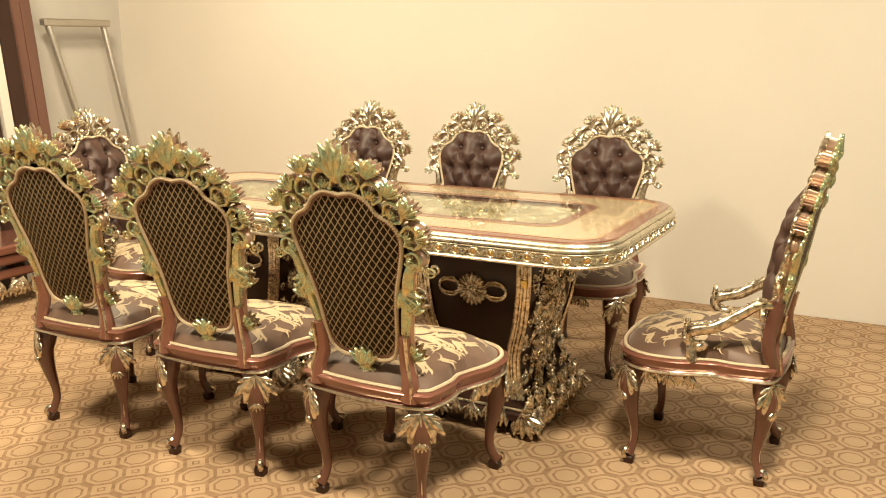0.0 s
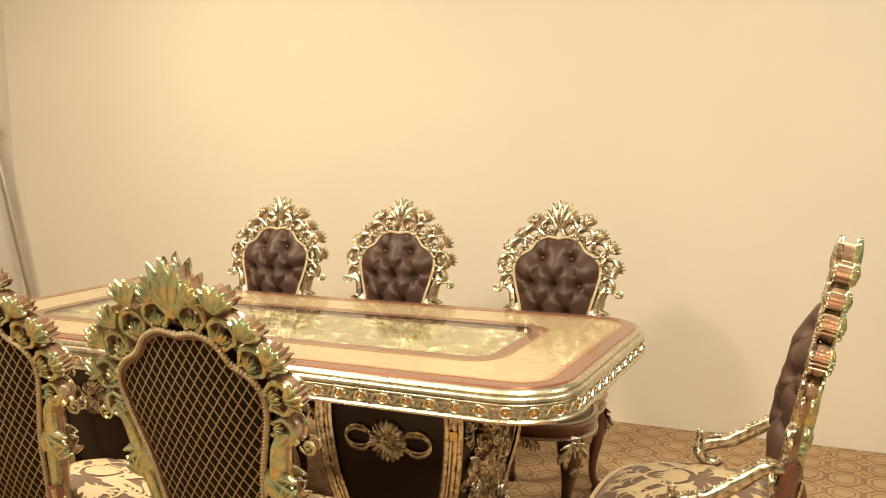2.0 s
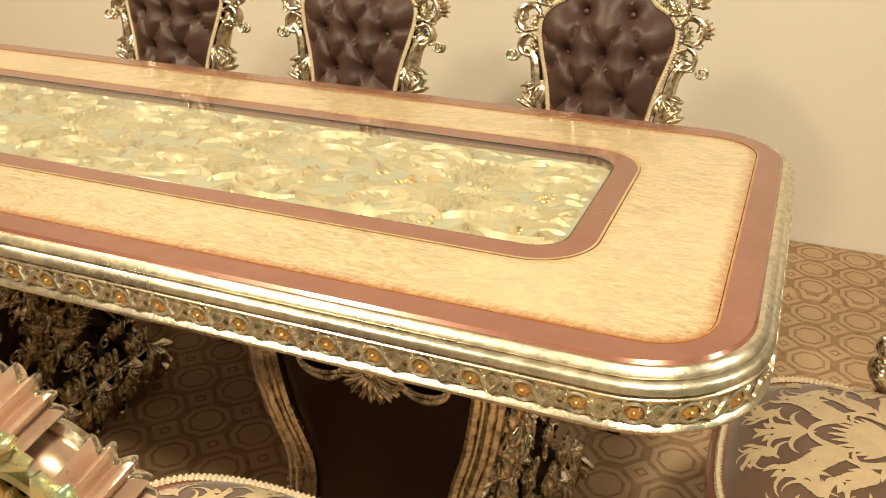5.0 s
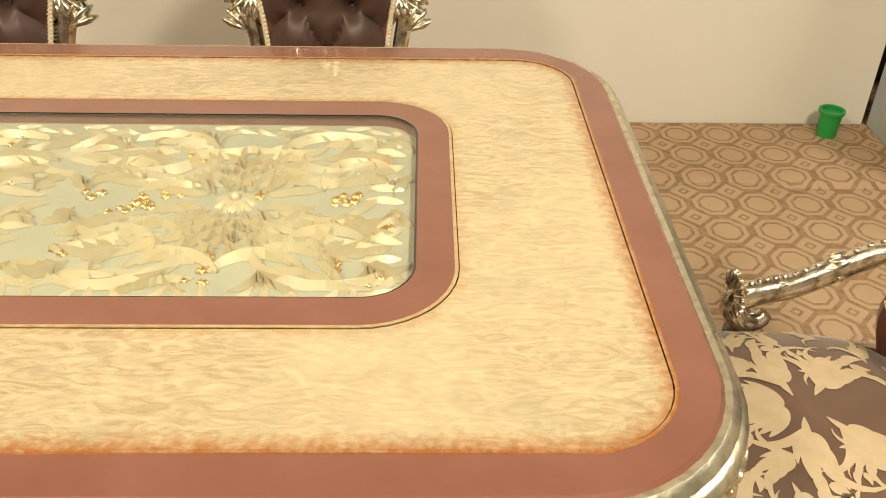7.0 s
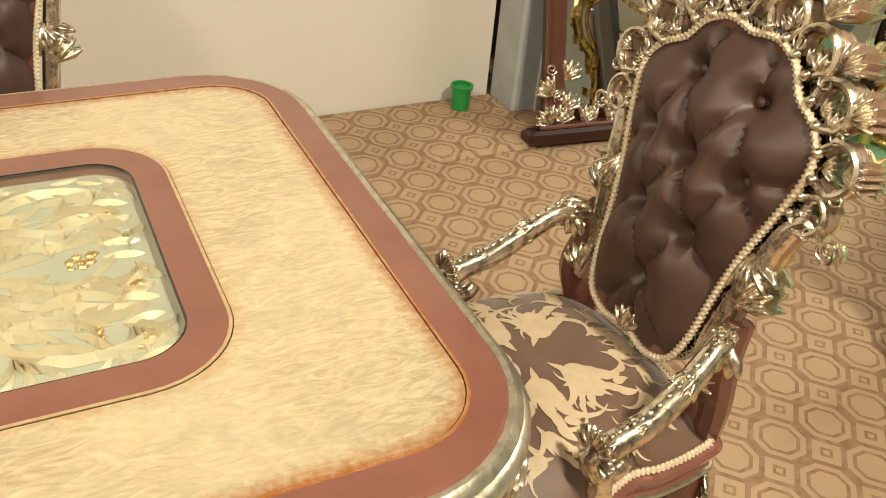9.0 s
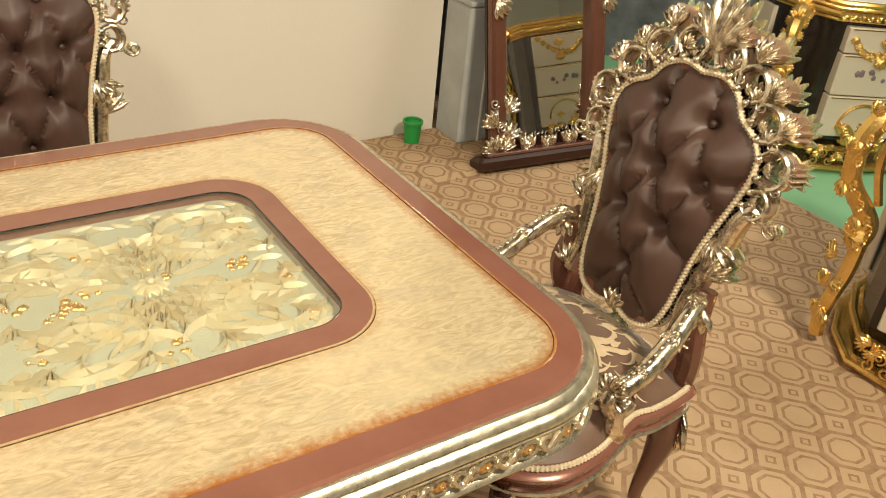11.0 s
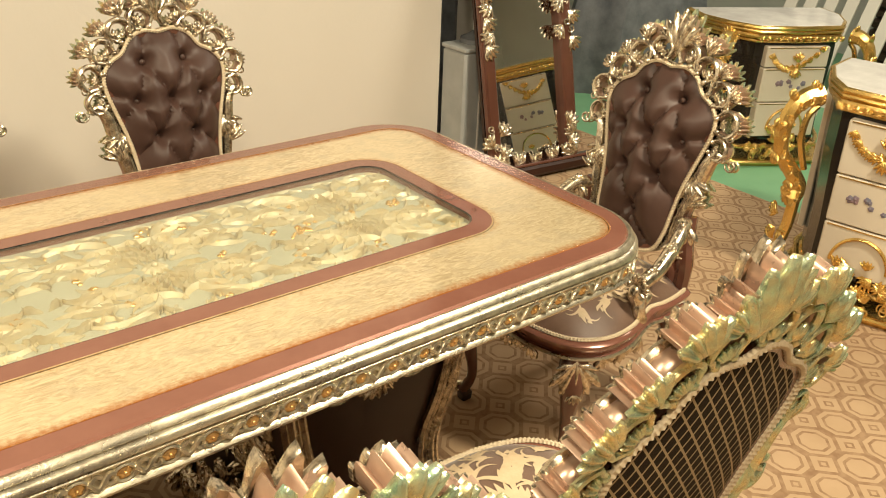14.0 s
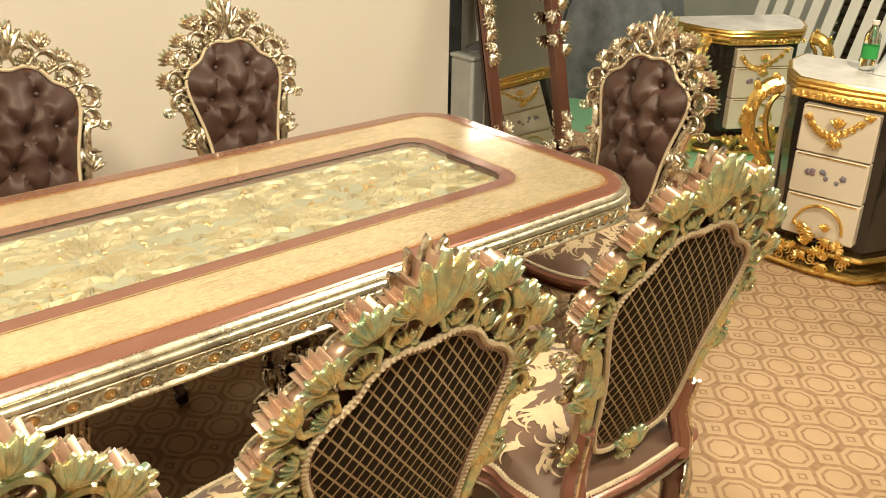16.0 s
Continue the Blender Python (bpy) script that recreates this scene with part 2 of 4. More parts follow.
# lattice cloth of the chair backs
LATTICE = mat("lattice_cloth", (0.012, 0.008, 0.005), (0.02, 0.013, 0.008), 0.8, 0.0, 30, 0.3, 500, spec=0.15)
q = Nodes(LATTICE)
X, Y, Z = q.xyz()
la = q.math("ADD", q.math("MULTIPLY", X, 44), q.math("MULTIPLY", Z, 31))
lb = q.math("SUBTRACT", q.math("MULTIPLY", X, 44), q.math("MULTIPLY", Z, 31))
fa = q.math("LESS_THAN", q.math("ABSOLUTE", q.math("SUBTRACT", q.math("FRACT", la), 0.5)), 0.085)
fb = q.math("LESS_THAN", q.math("ABSOLUTE", q.math("SUBTRACT", q.math("FRACT", lb), 0.5)), 0.085)
q.nt.links.new(q.mix(q.math("MAXIMUM", fa, fb), q.base(), (0.38, 0.29, 0.17)), q.p.inputs["Base Color"])


# ---- mesh helpers ----
class M:
    """Vertices and faces of one mesh."""

    def __init__(self):
        self.v, self.f, self.k = [], [], []

    def add(self, vs, fs, k=0):
        o = len(self.v)
        self.v += [tuple(p) for p in vs]
        self.f += [tuple(i + o for i in f) for f in fs]
        self.k += [k] * len(fs)
        return self

    def box(self, x0, x1, y0, y1, z0, z1, k=0, b=0.0):
        """A box with chamfered upright and level edges."""
        if b <= 0:
            vs = [(x, y, z) for z in (z0, z1) for x, y in ((x0, y0), (x1, y0), (x1, y1), (x0, y1))]
            return self.add(vs, [(0, 3, 2, 1), (4, 5, 6, 7), (0, 1, 5, 4), (1, 2, 6, 5), (2, 3, 7, 6), (3, 0, 4, 7)], k)
        rings = []
        for z, i in ((z0, b), (z0 + b, 0), (z1 - b, 0), (z1, b)):
            xa, xb, ya, yb = x0 + i, x1 - i, y0 + i, y1 - i
            rings.append([(xa + b, ya, z), (xb - b, ya, z), (xb, ya + b, z), (xb, yb - b, z), (xb - b, yb, z), (xa + b, yb, z), (xa, yb - b, z), (xa, ya + b, z)])
        return self.loft(rings, k)

    def loft(self, rings, k=0, closed=True, caps=True):
        n = len(rings[0])
        vs = [p for r in rings for p in r]
        fs = []
        for i in range(len(rings) - 1):
            for j in range(n if closed else n - 1):
                a, b = i * n + j, i * n + (j + 1) % n
                fs.append((a, b, b + n, a + n))
        if caps and closed:
            fs.append(tuple(range(n))[::-1])
            fs.append(tuple(range((len(rings) - 1) * n, len(rings) * n)))
        return self.add(vs, fs, k)

    def tube(self, path, radii, n=8, k=0, flat=1.0, twist=0.0):
        """A round or flattened bar along a path; twist gives it rope strands."""
        path = [Vector(p) for p in path]
        rings, up = [], Vector((0, 1, 0))
        run = 0.0
        for i, p in enumerate(path):
            t = (path[min(i + 1, len(path) - 1)] - path[max(i - 1, 0)])
            t = t.normalized() if t.length > 1e-9 else Vector((0, 0, 1))
            if abs(t.dot(up)) > 0.95:
                up = Vector((0, 0, 1)) if abs(t.z) < 0.9 else Vector((1, 0, 0))
            a = (up - t * t.dot(up)).normalized()
            b = t.cross(a)
            up = a
            r = radii[i] if isinstance(radii, (list, tuple)) else radii
            if i:
                run += (p - path[i - 1]).length
            ring = []
            for j in range(n):
                w = 2 * math.pi * j / n
                rr = r * (1 + (0.3 * math.cos(2 * w - twist * run) if twist else 0))
                ring.append(p + a * (rr * math.cos(w) * flat) + b * (rr * math.sin(w)))
            rings.append(ring)
        return self.loft(rings, k)

    def lathe(self, prof, n=20, k=0, at=(0, 0, 0)):
        rings = [[(at[0] + r * math.cos(2 * math.pi * j / n), at[1] + r * math.sin(2 * math.pi * j / n), at[2] + z) for j in range(n)] for r, z in prof]
        return self.loft(rings, k)

    def moved(self, m):
        o = M()
        o.v, o.f, o.k = [tuple(m @ Vector(p)) for p in self.v], list(self.f), list(self.k)
        return o

    def join(self, other, k=None):
        o = len(self.v)
        self.v += other.v
        self.f += [tuple(i + o for i in f) for f in other.f]
        self.k += other.k if k is None else [k] * len(other.f)
        return self

    def mesh(self, name, mats, smooth=True, sharp=42):
        me = bpy.data.meshes.new(name)
        me.from_pydata(self.v, [], self.f)
        for m in mats:
            me.materials.append(m)
        me.polygons.foreach_set("material_index", self.k)
        me.polygons.foreach_set("use_smooth", [smooth] * len(self.f))
        bm = bmesh.new()
        bm.from_mesh(me)
        bmesh.ops.recalc_face_normals(bm, faces=bm.faces)
        bm.to_mesh(me)
        bm.free()
        if smooth:
            me.set_sharp_from_angle(angle=math.radians(sharp))
        me.update()
        return me


def as_mesh(name, shape, material, smooth=True):
    mats = material if isinstance(material, (list, tuple)) else [material]
    return shape if isinstance(shape, bpy.types.Mesh) else shape.mesh(name, mats, smooth)


def part(name, shape, material, parent, label="", at=None, smooth=True):
    ob = new(name, as_mesh(name, shape, material, smooth))
    ob.parent = parent
    if at is not None:
        ob.matrix_basis = at
    return tagged(ob, label) if label else ob


def thing(name, label, category, shape=None, material=None, group="", kind="", at=None, smooth=True):
    ob = new(name, as_mesh(name, shape, material, smooth) if shape is not None else None)
    if at is not None:
        ob.matrix_basis = at
    return tagged(ob, label, category, group, kind)


def smooth_line(pts, n):
    """A Catmull-Rom line through pts with n steps a span."""
    pts = [Vector(p) for p in pts]
    out = []
    for i in range(len(pts) - 1):
        p0, p1, p2, p3 = pts[max(i - 1, 0)], pts[i], pts[i + 1], pts[min(i + 2, len(pts) - 1)]
        for j in range(n):
            t = j / n
            out.append(0.5 * ((2 * p1) + (p2 - p0) * t + (2 * p0 - 5 * p1 + 4 * p2 - p3) * t * t + (3 * p1 - p0 - 3 * p2 + p3) * t ** 3))
    return out + [pts[-1]]


def resample(path, step):
    """The same line in even steps."""
    path = [Vector(p) for p in path]
    out, left = [path[0]], step
    for a, b in zip(path, path[1:]):
        l, at = (b - a).length, 0.0
        while l - at > left:
            at += left
            out.append(a + (b - a) * (at / l))
            left = step
        left -= l - at
    return out + [path[-1]]


def rrect(hx, hy, r, n=8, cx=0.0, cy=0.0, side=1):
    """A rectangle with round corners, anticlockwise; side: steps along each straight."""
    out = []
    for ax, ay, a0 in ((1, 1, 0), (-1, 1, 90), (-1, -1, 180), (1, -1, 270)):
        for i in range(n + 1):
            a = math.radians(a0 + 90 * i / n)
            out.append((cx + ax * (hx - r) + r * math.cos(a), cy + ay * (hy - r) + r * math.sin(a)))
    return out


def acanthus(length=1.0, spread=70, lobes=7, bulge=0.22, curl=0.10, rows=9, cols=37, thick=0.10):
    """A fan-shaped carved leaf in the xz plane, base at the origin, its relief towards +y."""
    m = M()
    top, bot = [], []
    for i in range(rows + 1):
        u = i / rows
        for j in range(cols):
            w = 2 * j / (cols - 1) - 1
            th = math.radians(spread) * w
            lobe = 0.5 + 0.5 * math.cos(lobes * math.pi * w)
            rr = length * (0.62 + 0.38 * math.cos(th * 0.9)) * (0.74 + 0.26 * lobe)
            r = rr * u
            ridge = 0.085 * length * math.sin(math.pi * u * 0.75) * (lobe - 0.5)
            y = length * (bulge * math.sin(math.pi * min(1, u * 0.92)) + curl * max(0, u - 0.6) ** 1.5 * 2) + ridge
            y *= 1 - 0.35 * abs(w)
            top.append((r * math.sin(th), y + thick * length * 0.3, r * math.cos(th)))
            bot.append((r * math.sin(th) * 0.97, min(0.0, y - thick * length), r * math.cos(th) * 0.97))
    n = cols
    fs, fb = [], []
    for i in range(rows):
        for j in range(cols - 1):
            a = i * n + j
            fs.append((a, a + 1, a + n + 1, a + n))
            fb.append((a, a + n, a + n + 1, a + 1))
    m.add(top, fs)
    m.add(bot, fb)
    o, rim = (rows + 1) * n, []
    rim += [(rows * n + j, rows * n + j + 1, o + rows * n + j + 1, o + rows * n + j) for j in range(n - 1)]
    rim += [(i * n, (i + 1) * n, o + (i + 1) * n, o + i * n) for i in range(rows)]
    rim += [(i * n + n - 1, o + i * n + n - 1, o + (i + 1) * n + n - 1, (i + 1) * n + n - 1) for i in range(rows)]
    m.f += rim
    m.k += [0] * len(rim)
    return m


def volute(r0=1.0, turns=1.25, width=0.17, n=26, tail=0.9, hand=1):
    """A C-scroll in the xz plane that winds into an eye."""
    pts, rad = [], []
    for i in range(n + 1):
        t = i / n
        a = math.pi * 2 * turns * t
        r = r0 * (1 - 0.8 * t) ** 0.9
        pts.append((hand * (r * math.cos(a) - r0), -0.0 + 0.10 * r0 * math.sin(math.pi * t), r * math.sin(a)))
        rad.append(width * r0 * (0.45 + 0.75 * math.sin(math.pi * (0.12 + 0.80 * t))))
    m = M().tube(pts, rad, 8, flat=1.1)
    e = pts[-1]
    m.join(bead(width * r0 * 1.15, e))
    return m


def bead(r, at=(0, 0, 0), n=8, squash=1.0):
    return M().lathe([(r * math.sin(math.pi * i / 5) + 1e-5, -r * squash * math.cos(math.pi * i / 5)) for i in range(6)], n, at=at)


def rosette(r=1.0, petals=8, high=0.35):
    """A flower boss in the xz plane, towards +y."""
    m = M()
    rows, cols = 5, petals * 4
    vs = []
    for i in range(rows + 1):
        u = i / rows
        for j in range(cols):
            a = 2 * math.pi * j / cols
            lob = 0.78 + 0.22 * abs(math.cos(petals * a / 2))
            rr = r * u * lob
            vs.append((rr * math.cos(a), r * high * (1 - u ** 2.5) * (0.8 + 0.4 * lob * u), rr * math.sin(a)))
    fs = [(i * cols + j, i * cols + (j + 1) % cols, (i + 1) * cols + (j + 1) % cols, (i + 1) * cols + j) for i in range(rows) for j in range(cols)]
    m.add(vs, fs)
    m.join(bead(r * 0.26, (0, r * high * 1.0, 0)))
    return m


def stroke(x, y, heading, length, k0, k1, n=12):
    """A curved line whose bend goes from k0 to k1 (radians over its length)."""
    out, a = [(x, y)], heading
    for i in range(n):
        t = (i + 0.5) / n
        a += (k0 + (k1 - k0) * t) / n
        x, y = x + math.cos(a) * length / n, y + math.sin(a) * length / n
        out.append((x, y))
    return out


def ribbon(m, line, width, lift, high, k=0):
    """A tapered leaf stroke on a surface: lift(x, y) gives its place, high its ridge."""
    n = len(line) - 1
    rings = []
    for i, (x, y) in enumerate(line):
        x0, y0 = line[max(0, i - 1)]
        x1, y1 = line[min(n, i + 1)]
        l = math.hypot(x1 - x0, y1 - y0) or 1
        px, py = -(y1 - y0) / l, (x1 - x0) / l
        w = width * (0.12 + math.sin(math.pi * (i / n) ** 0.65)) * 0.5
        rings.append([lift(x - px * w, y - py * w, 0), lift(x, y, high * math.sin(math.pi * min(1, 0.1 + i / n * 0.85))), lift(x + px * w, y + py * w, 0)])
    return m.loft(rings, k, closed=False, caps=False)


def sprig(cx, cy, ang, s, mirror=1):
    """Strokes of one scrolling acanthus spray: (line, width)."""
    out = []

    def go(x, y, h, l, k0, k1, w):
        ln = stroke(x, y, h * mirror, l, k0 * mirror, k1 * mirror)
        ca, sa = math.cos(ang), math.sin(ang)
        out.append(([(cx + s * (ca * px - sa * py), cy + s * (sa * px + ca * py)) for px, py in ln], w * s))

    go(0, 0, 0.5, 1.0, -0.3, -4.6, 0.11)
    go(0.1, 0.05, 0.9, 0.62, 0.6, 3.4, 0.10)
    for i in range(5):
        t = 0.2 + i * 0.15
        go(0.75 * t, 0.28 * t, 1.3 - 0.25 * i, 0.34 - 0.03 * i, -1.2, -0.6, 0.12)
        go(0.75 * t, 0.20 * t, -0.5 - 0.2 * i, 0.30 - 0.03 * i, 1.4, 0.4, 0.11)
    return out


# ---- structure ----
WALL_Y, WEST, EAST, SOUTH, TOP = 1.78, -3.5, 6.2, -5.2, 3.2


def slab(name, label, category, x0, x1, y0, y1, z0, z1, material, b=0.0):
    return thing(name, label, category, M().box(x0, x1, y0, y1, z0, z1, b=b), material, kind="structure", smooth=False)


slab("floor", "tan carpet woven with brown octagons and small squares", "carpet", WEST - 0.2, 3.08, SOUTH - 0.2, 3.7, -0.1, 0.0, CARPET)
slab("floor_green", "green painted bare floor beside the carpet", "floor", 3.08, EAST + 0.2, SOUTH - 0.2, 3.7, -0.1, -0.006, GREEN)
slab("wall_north", "plain cream painted wall", "wall", WEST - 0.2, 2.14, WALL_Y, WALL_Y + 0.15, -0.1, TOP, PLASTER)
slab("wall_west", "plain grey-cream painted wall", "wall", WEST - 0.2, WEST, SOUTH, WALL_Y, -0.1, TOP, GREYW)
slab("wall_south", "plain cream painted wall", "wall", WEST - 0.2, EAST + 0.2, SOUTH - 0.2, SOUTH, -0.1, TOP, PLASTER)
slab("wall_east", "plain grey painted wall", "wall", EAST, EAST + 0.2, SOUTH, 3.7, -0.1, TOP, GREYW)
slab("wall_back", "grey-cream wall behind the stored furniture", "wall", 2.14, EAST + 0.2, 3.5, 3.7, -0.1, TOP, GREYW)
# never in view: its dark colour deepens shade and metal contrast
slab("ceiling", "unseen ceiling, darkened to cut bounce light", "ceiling", WEST - 0.2, EAST + 0.2, SOUTH - 0.2, 3.7, TOP, TOP + 0.1, CEIL)

# carpet strip that overlaps by the wall, with a creased edge
m = M()
cols = 60
for k, (y0, z) in enumerate(((1.36, 0.001), (1.375, 0.008), (1.45, 0.007), (1.775, 0.006))):
    for i in range(cols + 1):
        x = 0.9 + 1.6 * i / cols
        w = 0.02 * math.sin(x * 5.1) + 0.01 * math.sin(x * 13) if k < 3 else 0
        m.v.append((x, y0 + w, z + (0.012 * max(0, math.sin(x * 7.3)) if k in (1, 2) else 0)))
for k in range(3):
    for i in range(cols):
        a = k * (cols + 1) + i
        m.f.append((a, a + 1, a + cols + 2, a + cols + 1))
        m.k.append(0)
thing("carpet_strip", "loose strip of brown patterned carpet along the wall", "carpet", m, CARPET, kind="structure")

# ---- dining table ----
table = thing("dining_table", "gilded dining table with glass-topped carved centre panel", "table")
TZ, THX, THY = 0.78, 1.090, 0.438


def ring_band(outer, inner, z_out, z_in, material_index=0):
    m = M()
    n = len(outer)
    m.add([(x + TX, y, z_out) for x, y in outer] + [(x + TX, y, z_in) for x, y in inner], [(j, (j + 1) % n, n + (j + 1) % n, n + j) for j in range(n)], material_index)
    return m


C = 10
o_top = rrect(THX, THY, 0.145, C)
o_h = rrect(1.05, 0.395, 0.085, C)
o_b = rrect(0.868, 0.243, 0.095, C)
o_g = rrect(0.827, 0.199, 0.055, C)


def grow(o, d):
    """The outline moved outwards by d along its own corners' normals."""
    out, n = [], len(o)
    for i in range(n):
        ax, ay = o[(i - 1) % n]
        bx, by = o[(i + 1) % n]
        l = math.hypot(bx - ax, by - ay)
        out.append((o[i][0] + (by - ay) / l * d, o[i][1] - (bx - ax) / l * d))
    return out


part("border", ring_band(o_top, o_h, TZ, TZ).join(ring_band(grow(o_top, 0), grow(o_top, 0.004), TZ, TZ - 0.004)), ROSE, table, "rose-brown lacquered border")
part("gold_field", ring_band(grow(o_h, -0.003), grow(o_b, 0.003), TZ - 0.0005, TZ - 0.0005), LEAF, table, "gold-leaf lacquered field with amber edge")
part("inner_band", ring_band(o_b, o_g, TZ, TZ).join(ring_band(o_g, o_g, TZ, TZ - 0.022)), ROSE, table, "rose-brown inner band")
for o, r in ((o_h, 0.0022), (o_b, 0.0022)):
    path = [(x + TX, y, TZ) for x, y in o]
    part("gilt_line", M().tube(path + [path[0]], r, 6, flat=0.5), LEAF, table)
n = len(o_g)
part("panel_ground", M().add([(x + TX, y, TZ - 0.016) for x, y in o_g], [tuple(range(n))]), SAGE, table, "pale sage panel ground")
part("panel_glass", M().loft([[(x + TX, y, z) for x, y in grow(o_g, -0.0012)] for z in (TZ - 0.0035, TZ - 0.0006)]), PANE, table, "clear glass insert").visible_shadow = False
black = [(x + TX, y, TZ - 0.002) for x, y in grow(o_g, -0.0005)]
part("panel_seal", M().tube(black + [black[0]], 0.0022, 6), BLACK, table, "thin black seal")

# carved relief under the glass
random.seed(4)
m, buds = M(), M()


def flat_lift(x, y, h):
    return (x + TX, y, TZ - 0.0155 + h)


for motif in (-0.62, -0.207, 0.207, 0.62):
    for sx in (1, -1):
        for sy in (1, -1):
            for cx_, cy_, a, s_ in ((0.012, 0.006, 0.15, 0.16), (0.010, 0.012, 0.85, 0.15), (0.006, 0.02, 1.42, 0.13), (0.10, 0.03, 0.2, 0.11), (0.09, 0.10, -0.3, 0.11), (0.15, 0.12, 0.4, 0.07), (0.17, 0.02, 0.5, 0.06), (0.04, 0.13, 0.5, 0.08)):
                for i, (ln, w) in enumerate(sprig(cx_, cy_, a, s_)):
                    if max(x for x, y in ln) > 0.206 or max(y for x, y in ln) > 0.188 or min(y for x, y in ln) < -0.004 or (i > 5 and i % 2):
                        continue
                    ribbon(m, [(motif + sx * x, sy * y) for x, y in ln], w * 0.30, flat_lift, 0.0098)
    m.join(rosette(0.026, 9, 0.3).moved(Matrix.Translation((motif + TX, 0, TZ - 0.016)) @ Matrix.Rotation(radians(90), 4, "X")))
# long C-scrolls with combed leaf strands, two sizes round each motif
for motif in (-0.62, -0.207, 0.207, 0.62):
    for sx in (1, -1):
        for sy in (1, -1):
            for ox, oy, r, a0, a1 in ((0.112, 0.100, 0.066, 0.6, 5.2), (0.112, 0.100, 0.040, 2.4, 6.4), (0.150, 0.045, 0.050, 1.2, 3.6), (0.045, 0.150, 0.045, 3.4, 6.0)):
                pts = []
                for i in range(13):
                    b = a0 + (a1 - a0) * i / 12
                    pts.append((motif + sx * (ox + r * 1.15 * math.cos(b)), sy * (oy + r * 0.95 * math.sin(b))))
                ribbon(m, pts, 0.0125, flat_lift, 0.0115)
            for i in range(18):
                x, y = random.uniform(0.015, 0.195), random.uniform(0.03, 0.165)
                ln = stroke(motif + sx * x, sy * y, (0 if sx > 0 else math.pi) + sx * sy * random.uniform(-0.5, 0.7), random.uniform(0.035, 0.085), random.uniform(-1.6, 1.6), random.uniform(-1.6, 1.6), 6)
                if max(abs(q) for p, q in ln) < 0.185 and max(abs(p) for p, q in ln) < 0.81:
                    ribbon(m, ln, random.uniform(0.006, 0.010), flat_lift, random.uniform(0.007, 0.0105))
            for i in range(5):
                fx_, fy_ = motif + sx * random.uniform(0.0, 0.19), sy * random.uniform(0.0, 0.17)
                for j in range(4):
                    buds.join(rosette(random.uniform(0.0045, 0.0075), 5, 0.6).moved(Matrix.Translation((fx_ + TX + random.uniform(-0.013, 0.013), fy_ + random.uniform(-0.013, 0.013), TZ - 0.0155)) @ Matrix.Rotation(radians(90), 4, "X")))
for i in range(56):
    for sy in (1, -1):
        x = -0.79 + 1.58 * i / 55
        ribbon(m, stroke(x, sy * 0.187, -sy * (0.9 + 0.5 * math.sin(i * 2.1)), 0.035, 1.2, 0.5, 5), 0.009, flat_lift, 0.004)
for i in range(13):
    for sx in (1, -1):
        y = -0.17 + 0.34 * i / 12
        ribbon(m, stroke(sx * 0.812, y, (math.pi if sx > 0 else 0) + 0.6 * math.sin(i * 1.7), 0.045, 1.0, -0.6, 5), 0.011, flat_lift, 0.007)
tagged(part("carved_relief", m, RELIEF, table, "cream and gold carved foliage relief"), kind="stuff")
tagged(part("relief_buds", buds, COPPER, table, "small gilt flower heads"), kind="stuff")

# moulded silver edge
prof = [(0.004, 0.776), (0.010, 0.777), (0.016, 0.773), (0.019, 0.768), (0.016, 0.764), (0.022, 0.762), (0.027, 0.757), (0.028, 0.751), (0.023, 0.747), (0.026, 0.744), (0.026, 0.742), (0.0225, 0.739), (0.0225, 0.712), (0.026, 0.710), (0.030, 0.705), (0.027, 0.699), (0.018, 0.696), (-0.06, 0.696)]
rings = []
for d, z in prof:
    rings.append([(x + TX, y, z) for x, y in grow(o_top, d)])
part("edge_moulding", M().loft(rings, caps=False), SILVER2, table, "stepped silver-leaf edge moulding")
part("underside", M().loft([[(x + TX, y, z) for x, y in grow(o_top, -0.06)] for z in (0.696, 0.70)]), DARK, table)

# flower bosses and twisted links along the edge
o_fine = grow(rrect(THX, THY, 0.145, 12), 0.0225)
pts = [Vector((x + TX, y, 0.7255)) for x, y in o_fine]
pts.append(pts[0])
lens = [0]
for a, b in zip(pts, pts[1:]):
    lens.append(lens[-1] + (b - a).length)
count = round(lens[-1] / 0.0635)
boss = rosette(0.0115, 6, 0.35).mesh("edge_boss", [COPPER])
collar = M().tube([(0.0145 * math.cos(a), 0.002, 0.0125 * math.sin(a)) for a in [2 * math.pi * i / 14 for i in range(15)]], 0.0028, 5).mesh("edge_collar", [SILVER2])
link = M()
for sgn in (1, -1):
    link.tube([(-0.018 + 0.036 * t, 0.002 + 0.003 * math.sin(math.pi * t) * sgn, sgn * 0.0085 * math.sin(2 * math.pi * t + 0.6)) for t in [i / 12 for i in range(13)]], 0.0042, 6)
link = link.mesh("edge_link", [SILVER2])


def along(d):
    d = d % lens[-1]
    for i in range(len(pts) - 1):
        if lens[i + 1] >= d:
            t = (pts[i + 1] - pts[i]).normalized()
            return pts[i] + t * (d - lens[i]), t
    return pts[0], Vector((1, 0, 0))


for i in range(count):
    p, t = along(i * lens[-1] / count + 0.01)
    ang = math.atan2(t.y, t.x) + math.pi
    mtx = Matrix.Translation(p) @ Matrix.Rotation(ang, 4, "Z")
    part("edge_boss", boss, None, table, at=mtx)
    part("edge_collar", collar, None, table, at=mtx)
    p, t = along((i + 0.5) * lens[-1] / count + 0.01)
    ang = math.atan2(t.y, t.x) + math.pi
    part("edge_link", link, None, table, at=Matrix.Translation(p) @ Matrix.Rotation(ang, 4, "Z"))

